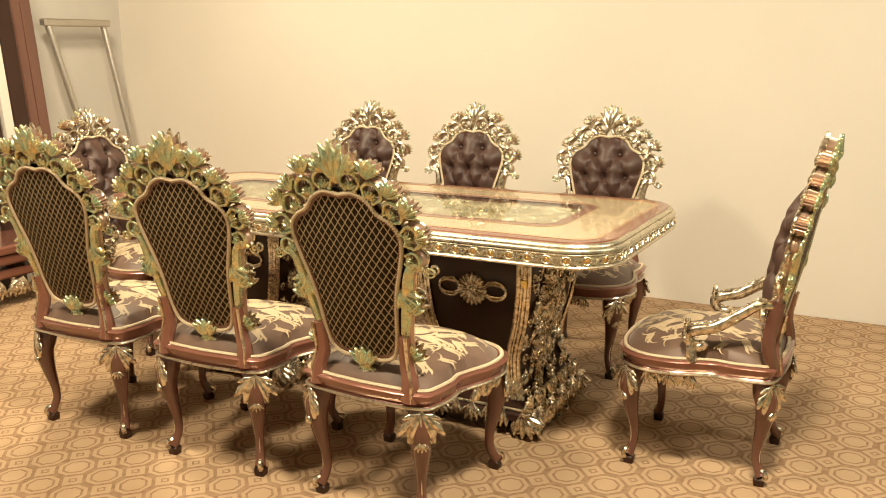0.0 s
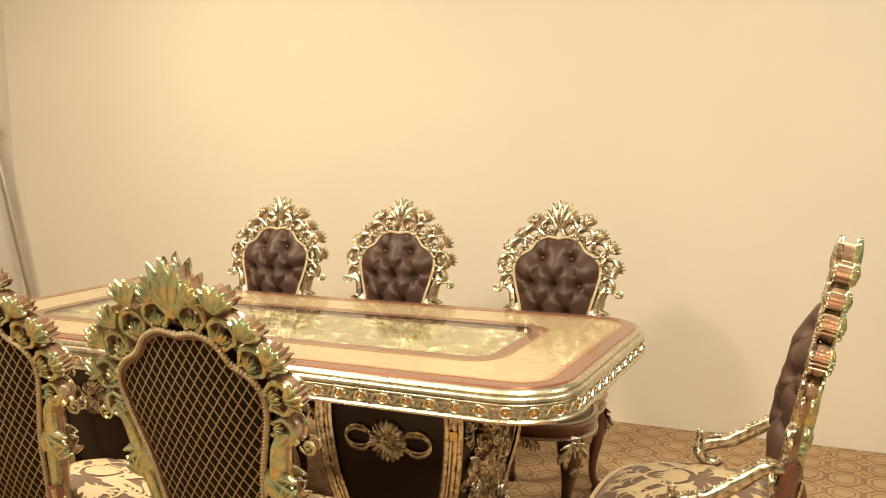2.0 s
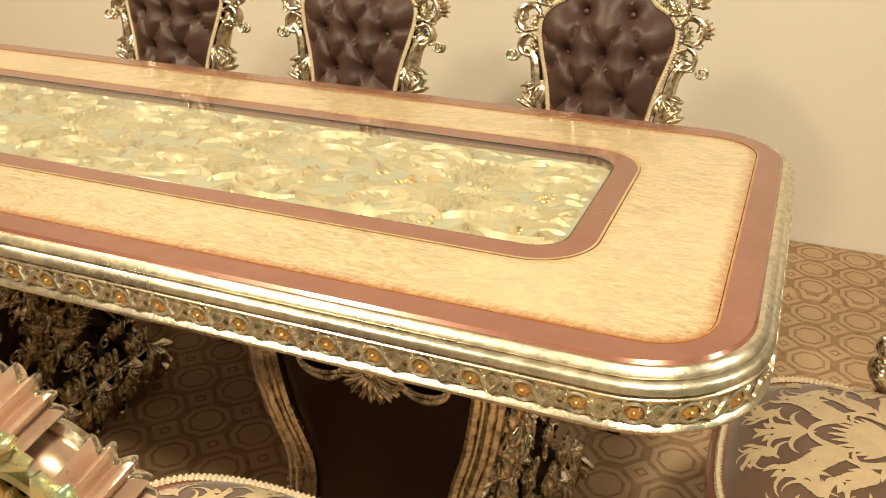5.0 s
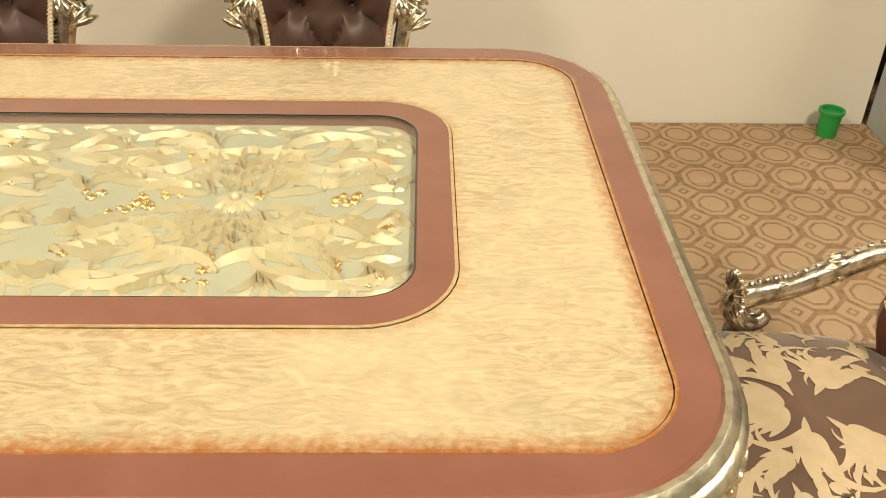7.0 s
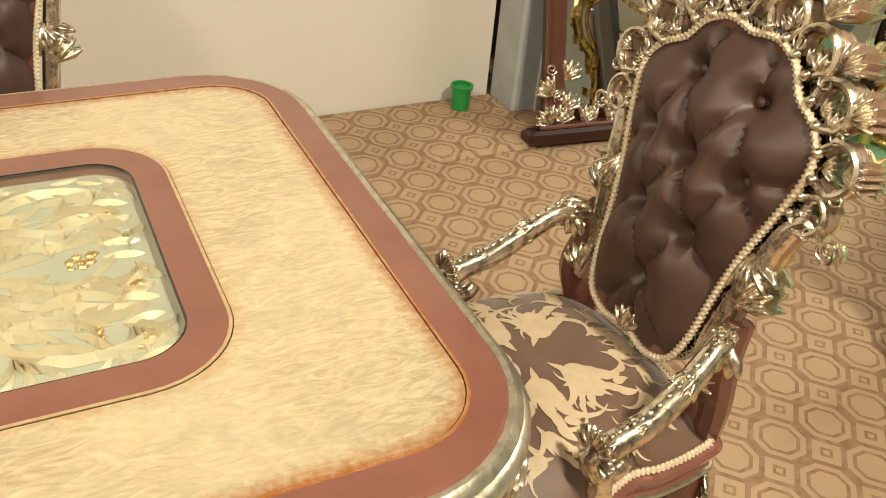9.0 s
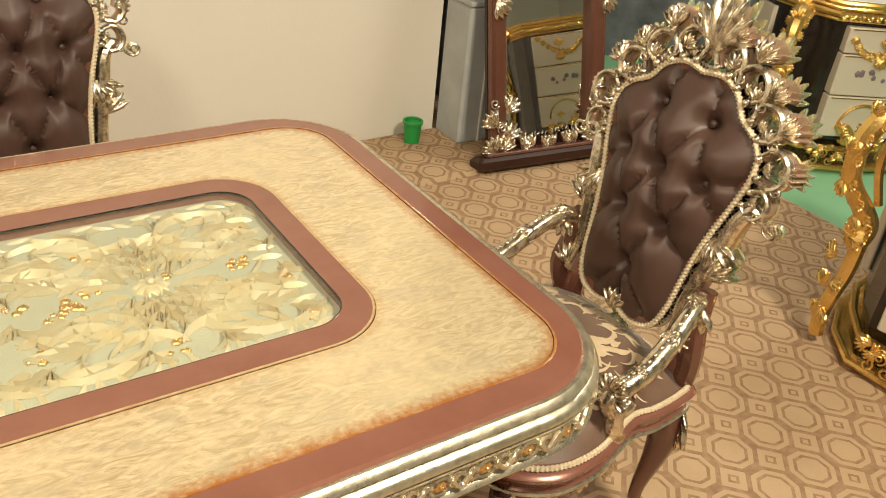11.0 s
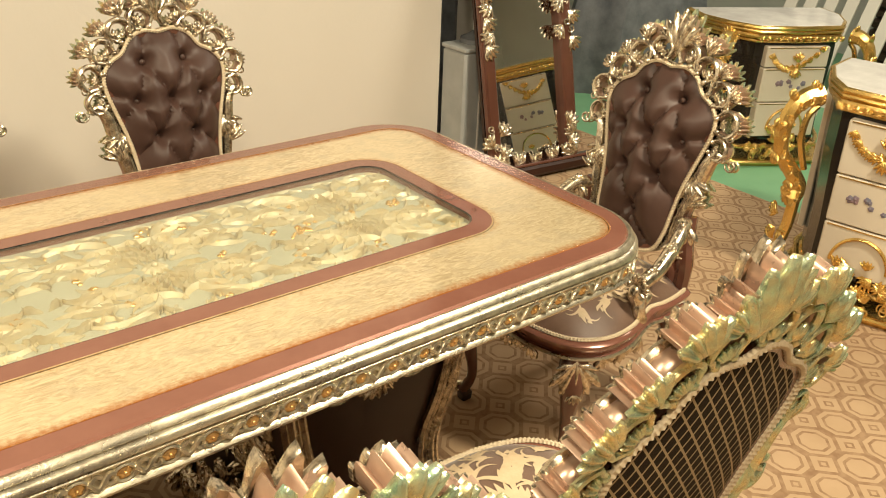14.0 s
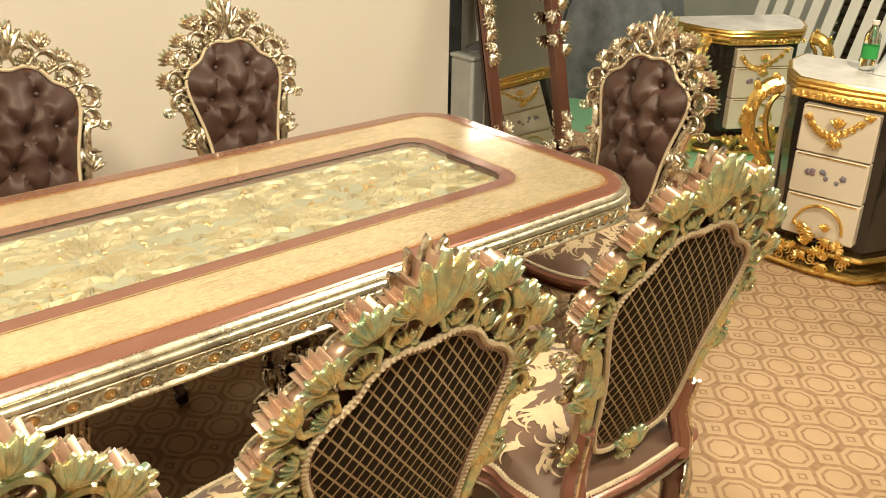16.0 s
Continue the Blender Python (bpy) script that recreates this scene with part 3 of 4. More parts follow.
# pedestals
LEAF_BIG = acanthus(1.0, 52, 5).mesh("acanthus_leaf", [SILVER], sharp=75)
LEAF_PAT = acanthus(1.0, 52, 5).mesh("acanthus_leaf_patina", [PATINA], sharp=75)
LEAF_GOLD = acanthus(1.0, 52, 5).mesh("acanthus_leaf_gold", [GOLD], sharp=75)
LEAF_CORE = acanthus(0.96, 46, 5, bulge=0.02, curl=0.0, rows=4, cols=31, thick=0.5).mesh("acanthus_core", [CORE])


def open_ring(tube=0.2, deep=1.0, gap=70):
    """A C-shaped ring of radius 1 in the xz plane, with beaded ends, open downwards."""
    pts_ = []
    for i in range(23):
        a_ = radians(-90 + gap / 2 + (360 - gap) * i / 22)
        k_ = 1.0 if 3 < i < 19 else 0.86
        pts_.append((k_ * math.cos(a_), 0, k_ * math.sin(a_)))
    m_ = M().tube(pts_, [tube * (0.6 + 0.5 * math.sin(math.pi * i / 22)) for i in range(23)], 8, flat=deep)
    if deep < 2:
        for e_ in (pts_[0], pts_[-1]):
            m_.join(bead(tube * 1.25, (e_[0], 0.05, e_[2])))
    return m_


RING = open_ring().mesh("ring_scroll", [SILVER])
RINGP = open_ring().mesh("ring_scroll_patina", [PATINA])
RINGC = open_ring(0.24, 2.6).mesh("ring_core", [CORE])
VOL_R = volute().mesh("scroll", [SILVER])
VOL_L = volute(hand=-1).mesh("scroll", [SILVER])
VOLP_R = volute().mesh("scroll_patina", [PATINA])
VOLP_L = volute(hand=-1).mesh("scroll_patina", [PATINA])
VOLG_R = volute().mesh("scroll_gold", [GOLD])
VOLG_L = volute(hand=-1).mesh("scroll_gold", [GOLD])


def put(name, mesh, parent, base, x, y, z, turn, size, flip=False, deep=None):
    """A carved piece set in the xz plane of base, turned about its normal."""
    m = base @ Matrix.Translation((x, y, z))
    if flip:
        m = m @ Matrix.Rotation(math.pi, 4, "Z")
        turn = -turn
    m = m @ Matrix.Rotation(radians(turn), 4, "Y") @ Matrix.Diagonal((size, deep or size, size, 1))
    return part(name, mesh, None, parent, at=m)


def pedestal(cx):
    hx, hy = 0.215, 0.225
    levels = [(0.10, 0.98, 0.99), (0.14, 0.90, 0.95), (0.20, 0.80, 0.90), (0.30, 0.78, 0.89), (0.42, 0.92, 0.96), (0.55, 1.0, 1.0), (0.64, 1.0, 1.0), (0.697, 0.97, 0.98)]
    part("pedestal_body", M().loft([[(cx + x, y, z) for x, y in rrect(hx * a, hy * b, 0.02, 3)] for z, a, b in levels]), DARK, table, "dark walnut pedestal body")
    part("plinth", M().loft([[(cx + x, y, z) for x, y in rrect(hx * a, hy * a, 0.02, 3)] for z, a in ((0.055, 0.98), (0.06, 1.04), (0.085, 1.05), (0.095, 1.0), (0.105, 0.9))]), DARK, table)
    part("plinth_line", M().loft([[(cx + x, y, z) for x, y in rrect(hx * a, hy * a, 0.02, 3)] for z, a in ((0.0965, 1.0), (0.099, 1.02), (0.104, 1.02), (0.107, 1.0))], caps=False), SILVER2, table)
    for sx in (1, -1):
        for sy in (1, -1):
            reed = M()
            for k in range(4):
                line = []
                for z, a, b in levels[1:]:
                    line.append((cx + sx * (hx * a + 0.004 - 0.013 * k), sy * (hy * b + 0.008 + 0.003 * math.sin(k * 2)), z))
                reed.tube(smooth_line(line, 3), 0.0085, 6)
            part("corner_reed", reed, SILVER, table, "reeded silver corner stile")
            put("corner_leaf", LEAF_BIG, table, Matrix.Translation((cx, 0, 0)) @ Matrix.Rotation(math.pi if sy < 0 else 0, 4, "Z"), -sx * sy * hx * 0.74 if sy < 0 else sx * hx * 0.74, hy * 0.92, 0.125, 0, 0.085)
    for sy in (1, -1):
        b = Matrix.Translation((cx, 0, 0)) @ Matrix.Rotation(math.pi if sy < 0 else 0, 4, "Z")
        o = b @ Matrix.Translation((0, hy * 0.985 + 0.002, 0.53))
        part("front_rosette", rosette(0.042, 12, 0.3), SILVER, table, "silver-gilt flower boss", at=o)
        for i in range(10):
            put("rosette_leaf", LEAF_BIG, table, o, 0, 0.0, 0, 36 * i, 0.062)
        for sx in (1, -1):
            for k, s_ in ((0.028, 1.0), (0.019, 0.9)):
                loop = [(sx * (0.09 + 0.042 * math.cos(a)), 0.006, k * math.sin(a) * 1.2) for a in [2 * math.pi * i / 20 for i in range(21)]]
                part("front_loop", M().tube(loop, 0.0055 * s_, 6), SILVER, table, at=o)
    # openwork carving of the ends
    for sx in (1, -1):
        b = Matrix.Translation((cx, 0, 0)) @ Matrix.Rotation(radians(-90 if sx > 0 else 90), 4, "Z")
        carve = M()

        def side_lift(u, w, h):
            z = min(max(w, 0.12), 0.68)
            for (z0, a0, _), (z1, a1, _) in zip(levels, levels[1:]):
                if z0 <= z <= z1:
                    a = a0 + (a1 - a0) * (z - z0) / (z1 - z0)
                    break
            return (u, hx * a + 0.004 + h, z)

        for zc in (0.22, 0.36, 0.50, 0.62):
            for mir in (1, -1):
                for a, s_ in ((0.1, 0.16), (1.2, 0.14), (2.2, 0.13), (-0.8, 0.13)):
                    for ln, w in sprig(0.0, zc, a, s_):
                        ribbon(carve, [(mir * max(min(x, 0.185), -0.185), z) for x, z in ln], w * 0.9, side_lift, 0.018)
        for i in range(7):
            for j in range(5):
                z_ = 0.15 + 0.085 * i
                put("end_leaf", LEAF_BIG, table, b, -0.155 + 0.0775 * j, side_lift(0, z_, 0.0)[1], z_, 360 * ((i * 5 + j * 3) % 7) / 7, 0.062)
                put("end_scroll", VOL_R if (i + j) % 2 else VOL_L, table, b, -0.13 + 0.0775 * j, side_lift(0, z_, 0.012)[1], z_ + 0.03, 51 * (i + 2 * j), 0.020)
        part("end_carving", carve, SILVER, table, "carved silver foliage panel", at=b)
    # carved skirt and feet round the floor
    for sy in (1, -1):
        b = Matrix.Translation((cx, 0, 0)) @ Matrix.Rotation(math.pi if sy < 0 else 0, 4, "Z")
        for x, turn, s_ in ((-0.20, 205, 0.085), (-0.13, 150, 0.06), (-0.06, 200, 0.05), (0.0, 180, 0.06), (0.06, 160, 0.05), (0.13, 210, 0.06), (0.20, 155, 0.085)):
            put("skirt_leaf", LEAF_BIG, table, b, x, hy * 1.04, 0.105, turn, s_ * 1.25)
        put("skirt_scroll", VOL_R, table, b, 0.215, hy * 1.0, 0.035, 0, 0.032)
        put("skirt_scroll", VOL_L, table, b, -0.215, hy * 1.0, 0.035, 0, 0.032)
    for sx in (1, -1):
        b = Matrix.Translation((cx, 0, 0)) @ Matrix.Rotation(radians(-90 if sx > 0 else 90), 4, "Z")
        for i in range(9):
            x = -0.22 + 0.055 * i
            put("skirt_leaf", LEAF_BIG, table, b, x, hx * 1.0 + 0.020, 0.115, 180 + 24 * (-1) ** i, 0.105)
            put("skirt_crest", LEAF_BIG, table, b, x, hx * 1.0 + 0.006, 0.095, 35 * (-1) ** i, 0.075)
            put("skirt_scroll", VOL_R if i % 2 else VOL_L, table, b, x, hx * 1.02 + 0.02, 0.045, 30 * i, 0.030)
    for sx in (1, -1):
        for sy in (1, -1):
            part("pedestal_foot", M().loft([[(cx + sx * 0.175 + x, sy * 0.185 + y, z) for x, y in rrect(a, a, a * 0.3, 2)] for z, a in ((0.0, 0.032), (0.02, 0.036), (0.04, 0.028), (0.06, 0.036))]), DARK, table)


pedestal(0.395)
part("brass_plate", M().box(0.590, 0.612, -0.246, -0.240, 0.560, 0.588, b=0.002), GOLD, table, "small brass plate", smooth=False)
pedestal(2 * TX - 0.395)

# ---- chairs ----
LEAN = 12.0
half = smooth_line([(0.0, 0, 0.012), (0.05, 0, 0.0), (0.098, 0, 0.018), (0.118, 0, 0.07), (0.126, 0, 0.14), (0.138, 0, 0.22), (0.160, 0, 0.30), (0.174, 0, 0.36), (0.170, 0, 0.402), (0.146, 0, 0.432), (0.112, 0, 0.452), (0.086, 0, 0.486), (0.045, 0, 0.505), (0.0, 0, 0.499)], 5)
OUT = [(p.x, p.z) for p in half] + [(-p.x, p.z) for p in reversed(half[1:-1])]
BACK = Matrix.Translation((0, -0.205, 0.47)) @ Matrix.Rotation(radians(LEAN), 4, "X")
BUTTONS = [(-0.058, 0.42), (0.058, 0.42), (-0.092, 0.317), (0, 0.317), (0.092, 0.317), (-0.052, 0.215), (0.052, 0.215), (0, 0.11)]


def dist_seg(p, a, b):
    ax, ay = b[0] - a[0], b[1] - a[1]
    t = max(0, min(1, ((p[0] - a[0]) * ax + (p[1] - a[1]) * ay) / (ax * ax + ay * ay)))
    return math.hypot(p[0] - a[0] - t * ax, p[1] - a[1] - t * ay)


def creases():
    segs = []
    for i, a in enumerate(BUTTONS):
        for b in BUTTONS[i + 1:]:
            if 0.05 < abs(a[1] - b[1]) < 0.13 and abs(a[0] - b[0]) < 0.075:
                segs.append((a, b))
    segs += [((-0.058, 0.42), (-0.04, 0.52)), ((0.058, 0.42), (0.04, 0.52)), ((-0.092, 0.317), (-0.19, 0.36)), ((0.092, 0.317), (0.19, 0.36))]
    segs += [((-0.052, 0.215), (-0.15, 0.15)), ((0.052, 0.215), (0.15, 0.15)), ((0, 0.11), (-0.09, 0.0)), ((0, 0.11), (0.09, 0.0)), ((0, 0.11), (0, -0.02))]
    segs += [((-0.092, 0.317), (-0.16, 0.25)), ((0.092, 0.317), (0.16, 0.25))]
    return segs


def fill_outline(front, rows=26, cols=46):
    """Concentric rings of the panel outline, domed towards +y (front) or -y."""
    segs = creases()
    m, n = M(), len(OUT)
    cx, cz = 0.0, 0.27
    vs = []
    for i in range(rows + 1):
        u = i / rows
        for x, z in OUT:
            px, pz = cx + (x - cx) * u, cz + (z - cz) * u
            if front:
                y = 0.066 * (1 - u ** 3.0) + 0.012
                dim = 0.0
                for a, b in segs:
                    dd = dist_seg((px, pz), a, b)
                    dim = max(dim, 0.026 * math.exp(-dd / 0.014))
                for bx, bz in BUTTONS:
                    dd = math.hypot(px - bx, pz - bz)
                    dim = max(dim, 0.066 * math.exp(-(dd / 0.023) ** 1.1))
                y -= dim * min(1, (1 - u) * 9)
            else:
                y = -0.012 - 0.014 * (1 - u ** 2.5)
            vs.append((px, y, pz))
    fs = []
    for i in range(rows):
        for j in range(n):
            a, b = i * n + j, i * n + (j + 1) % n
            fs.append((a, b, b + n, a + n))
    return m.add(vs, fs)


def seat_outline(k=1.0, n=64):
    """Seat plan, wider and bowed at the front (+y)."""
    ctrl = [(0, 0.262), (0.11, 0.255), (0.20, 0.222), (0.248, 0.15), (0.25, 0.06), (0.225, -0.02), (0.212, -0.07), (0.218, -0.12), (0.212, -0.19), (0.195, -0.232), (0.12, -0.25), (0, -0.258)]
    line = smooth_line([(x, y, 0) for x, y in ctrl], 5)
    pts_ = [(p.x, p.y) for p in line] + [(-p.x, p.y) for p in reversed(line[1:-1])]
    return [(x * k, y * k) for x, y in pts_]


def dome(x, y, h):
    """Height of the seat cushion at x, y."""
    r = ((abs(x) / 0.235) ** 3 + (abs(y) / 0.25) ** 3) ** (1 / 3)
    return (x, y, 0.405 + 0.068 * max(0.0, 1 - r ** 2.6) ** 0.75 + h)


def shift(o, d):
    """Outline scaled so that its half width grows by d."""
    k = 1 + d / 0.24
    return [(x * k, y * k) for x, y in o]


SO = seat_outline()


def make_chair(name, label, arms, group):
    ch = thing(name, label, "chair", group=group)
    # seat
    rows = 14
    cush = M()
    vs, n = [], len(SO)
    for i in range(rows + 1):
        u = i / rows
        for x, y in shift(SO, -0.012):
            vs.append(dome(x * u, y * u, 0) if i < rows else (x, y, 0.398))
    cush.add(vs, [(i * n + j, i * n + (j + 1) % n, (i + 1) * n + (j + 1) % n, (i + 1) * n + j) for i in range(rows) for j in range(n)])
    cushion = part("seat_cushion", cush, SEAT, ch, "domed taupe damask seat cushion")
    wv = M()

    def seat_lift(x, y, h):
        return dome(x, y, 0.0016 + h * 0.25)

    def inside(ln):
        return all(((abs(x) / 0.222) ** 3 + (abs(y) / 0.235) ** 3) < 1 for x, y in ln)

    for a in range(11):
        th = radians(-75 + 15 * a) + math.pi / 2
        ln = stroke(0, 0.02, th, 0.085 - 0.02 * abs(a - 5) / 5, 0.5 * (5 - a) / 5, 0.9 * (5 - a) / 5)
        ribbon(wv, ln, 0.017, seat_lift, 0.001)
    for (cx_, cy_, ang, s_) in ((0.02, 0.0, -0.2, 0.17), (0.03, 0.06, 0.7, 0.15), (0.02, -0.03, -1.1, 0.17), (0.10, 0.10, 1.4, 0.11), (0.13, -0.03, 0.2, 0.09), (0.10, -0.14, -0.5, 0.10), (0.0, 0.12, 1.2, 0.11), (0.02, -0.13, -1.6, 0.09), (0.14, 0.14, 0.1, 0.08), (0.07, 0.17, 2.0, 0.08), (0.17, 0.05, 1.2, 0.08), (0.16, -0.10, 0.6, 0.07), (0.06, -0.08, 0.4, 0.10), (0.05, -0.19, 0.2, 0.07), (0.08, 0.02, 0.9, 0.12), (0.12, 0.05, -0.7, 0.10), (0.04, 0.19, 0.3, 0.07), (0.15, 0.10, 2.2, 0.09), (0.11, -0.09, 1.9, 0.09), (0.03, -0.20, 2.4, 0.08)):
        for mir in (1, -1):
            for ln, w in sprig(cx_, cy_, ang, s_):
                ln = [(mir * x, y) for x, y in ln]
                if inside(ln):
                    ribbon(wv, ln, w * 0.72, seat_lift, 0.001)
    tagged(part("woven_pattern", wv, WEAVE, cushion, "cream woven acanthus pattern"), kind="stuff")
    rail = M().loft([[(x, y, z) for x, y in shift(SO, d)] for d, z in ((-0.02, 0.345), (0.0, 0.348), (0.004, 0.353), (0.0, 0.358), (-0.004, 0.362), (0.001, 0.374), (0.008, 0.388), (0.010, 0.394), (0.004, 0.40), (-0.012, 0.402))])
    part("seat_rail", rail, ROSE, ch, "rose-brown lacquered serpentine seat rail")
    part("rail_bead", M().tube([(x, y, 0.355) for x, y in shift(SO, 0.003)] + [(*shift(SO, 0.003)[0], 0.355)], 0.0045, 6), SILVER2, ch)
    rp = [(x, y, 0.404) for x, y in shift(SO, -0.006)]
    part("seat_rope", M().tube(resample(rp + [rp[0]], 0.0019), 0.0054, 6, twist=760), ROPE, ch, "twisted cream rope trim")
    # legs: cabriole with carved knee, scroll toe and block
    for sx in (1, -1):
        for front in (1, 0):
            bx, by = (0.185, 0.19) if front else (0.165, -0.205)
            ox, oy = (0.8, 0.6) if front else (0.55, -0.83)
            ctrl = [(0.0, 0.352, 0.034), (0.012, 0.31, 0.038), (0.020, 0.27, 0.034), (0.012, 0.20, 0.024), (-0.002, 0.13, 0.016), (-0.004, 0.08, 0.014), (0.010, 0.045, 0.016), (0.020, 0.03, 0.019)]
            line = smooth_line([(sx * (bx + ox * o), by + oy * o, z) for o, z, r in ctrl], 4)
            rad = [v_.x for v_ in smooth_line([(r, 0, 0) for o, z, r in ctrl], 4)]
            leg = part("leg", M().tube(line, rad, 10), MAHOG, ch, "dark mahogany cabriole leg")
            b = Matrix.Translation((sx * bx, by, 0)) @ Matrix.Rotation(math.atan2(oy, sx * ox) - math.pi / 2, 4, "Z")
            for turn, z, s_ in ((180, 0.350, 0.105), (145, 0.342, 0.075), (215, 0.342, 0.075), (160, 0.305, 0.062), (200, 0.305, 0.062)):
                put("knee_leaf", LEAF_BIG, leg, b, 0.012 * (turn - 180) / 30, 0.036, z, turn, s_, deep=s_ * 0.55)
            put("knee_boss", LEAF_BIG, leg, b, 0, 0.046, 0.262, 180, 0.035)
            edge_ = [(p.x + sx * ox * 0.8 * r_, p.y + oy * 0.8 * r_, p.z) for p, r_ in zip(line, rad)][6:]
            part("leg_line", M().tube(edge_, 0.0035, 5), SILVER2, leg)
            part("toe_scroll", M().tube([(sx * (bx + ox * (0.022 + 0.016 * math.cos(a))), by + oy * (0.022 + 0.016 * math.cos(a)), 0.036 + 0.014 * math.sin(a)) for a in [radians(-120 + 300 * i / 14) for i in range(15)]], 0.0085, 7), SILVER, leg, "silver scroll toe")
            fx, fy = sx * (bx + ox * 0.014), by + oy * 0.014
            part("foot", M().loft([[(fx + x, fy + y, z) for x, y in rrect(a, a, a * 0.4, 3)] for z, a in ((0.0, 0.016), (0.022, 0.018), (0.03, 0.012))]), DARK, leg, "dark block foot")
    # carved apron below the front and side rails
    for (cx_, cy_, rot, wide) in ((0, 0.245, 0, 1), (0.232, 0.07, -90, 0.8), (-0.232, 0.07, 90, 0.8)):
        b = Matrix.Translation((cx_, cy_, 0)) @ Matrix.Rotation(radians(rot), 4, "Z")
        for x, turn, s_ in ((0, 180, 0.055), (-0.045, 150, 0.045), (0.045, 210, 0.045), (-0.09, 165, 0.05), (0.09, 195, 0.05)):
            put("apron_leaf", LEAF_BIG, ch, b, x * wide, -0.006, 0.352, turn, s_)
        put("apron_scroll", VOL_R, ch, b, 0.062 * wide, 0, 0.322, 100, 0.018)
        put("apron_scroll", VOL_L, ch, b, -0.062 * wide, 0, 0.322, -100, 0.018)
    # back
    back = part("backrest", fill_outline(True), SATIN, ch, "deep-buttoned brown satin backrest", at=BACK)
    part("back_cloth", fill_outline(False, 10), LATTICE, ch, "dark cloth with beige diamond lattice", at=BACK)
    btn = bead(0.0085, squash=0.6).moved(Matrix.Rotation(radians(90), 4, "X")).mesh("button", [SATIN])
    for bx, bz in BUTTONS:
        part("button", btn, None, back, at=Matrix.Translation((bx, 0.016, bz)))
    k = len(OUT)
    big = grow([(-x, z) for x, z in OUT], 0.018)
    mid = grow([(-x, z) for x, z in OUT], 0.004)
    frame_ = M()
    n = len(big)
    prof_ = [(mid, -0.016), (big, -0.014), (grow(big, 0.006), 0.0), (big, 0.014), (mid, 0.018)]
    frame_.loft([[(x, y, z) for x, z in o] for o, y in prof_], caps=False)
    part("back_frame", frame_, MAHOG, ch, "mahogany back frame", at=BACK)
    for y, o, nm in ((0.019, 0.002, "front_rope"), (-0.017, 0.002, "rear_rope")):
        oo = grow([(-x, z) for x, z in OUT], o)
        path = [(x, y, z) for x, z in oo]
        part(nm, M().tube(resample(path + [path[0]], 0.0019), 0.0054, 6, twist=760), ROPE, ch, "twisted cream rope trim", at=BACK)
    # stiles down to the seat
    for sx in (1, -1):
        st = smooth_line([(sx * 0.150, -0.235, 0.37), (sx * 0.152, -0.232, 0.42), (sx * 0.138, -0.226, 0.48), (sx * 0.14, -0.240, 0.56)], 4)
        part("stile", M().tube(st, [0.028 - 0.011 * i / (len(st) - 1) for i in range(len(st))], 8), ROSE, ch, "rose-brown lower stile")
        sl = [(p.x + sx * 0.012, p.y - 0.018, p.z) for p in st]
        part("stile_line", M().tube(sl, 0.005, 5), SILVER, ch)
    # carved crest, front in silver and rear in green-gold, on a rose-brown core
    put("finial_core", LEAF_CORE, ch, BACK @ Matrix.Diagonal((0.74, 1, 1, 1)), 0, 0.004, 0.535, 0, 0.102, deep=0.05)
    put("finial_leaf", LEAF_BIG, ch, BACK @ Matrix.Diagonal((0.74, 1, 1, 1)), 0, 0.012, 0.525, 0, 0.122, deep=0.07)
    put("finial_rear_leaf", LEAF_PAT, ch, BACK @ Matrix.Diagonal((0.74, 1, 1, 1)), 0, -0.014, 0.525, 0, 0.126, flip=True, deep=0.07)
    outer = [(0.036, 0.560, 40, 0.042), (0.096, 0.545, 18, 0.054), (0.146, 0.498, 34, 0.046), (0.186, 0.452, 48, 0.050), (0.214, 0.392, 72, 0.040), (0.060, 0.520, -25, 0.040), (0.120, 0.480, 5, 0.042), (0.172, 0.425, 20, 0.040)]
    rings_ = [(0.042, 0.532, 8, 0.029), (0.104, 0.506, 30, 0.030), (0.158, 0.456, 48, 0.030), (0.200, 0.392, 72, 0.031), (0.196, 0.326, 100, 0.025)]
    for sx in (1, -1):
        for i, (x, z, turn, s_) in enumerate(outer):
            if i < 5:
                put("crest_core", LEAF_CORE, ch, BACK, sx * x, 0.006, z, sx * turn, s_ * 0.95, deep=0.055)
            put("crest_leaf", LEAF_BIG, ch, BACK, sx * x, 0.014, z, sx * turn, s_ * 0.86, deep=s_ * 0.95)
            if i < 5:
                put("crest_rear_leaf", LEAF_PAT, ch, BACK, sx * x, -0.018, z, sx * turn, s_ * 1.12, flip=True)
        for x, z, turn, s_ in rings_:
            put("ring_core", RINGC, ch, BACK, sx * x, 0, z, sx * turn, s_, deep=s_ * 0.8)
            put("ring_scroll", RING, ch, BACK, sx * x, 0.018, z, sx * turn, s_ * 1.1)
            put("ring_eye", VOL_R if sx > 0 else VOL_L, ch, BACK, sx * (x + s_ * 0.9), 0.02, z - s_ * 0.5, sx * (turn + 200), s_ * 0.42)
            put("ring_rear_scroll", RINGP, ch, BACK, sx * x, -0.016, z, sx * turn, s_)
            put("ring_leaf", LEAF_BIG, ch, BACK, sx * (x - s_ * 0.7 * math.sin(radians(turn))), 0.010, z - s_ * 0.7 * math.cos(radians(turn)), sx * turn, s_ * 0.82)
            put("ring_rear_leaf", LEAF_PAT, ch, BACK, sx * (x - s_ * 0.8 * math.sin(radians(turn))), -0.014, z - s_ * 0.8 * math.cos(radians(turn)), sx * turn, s_ * 1.05, flip=True)
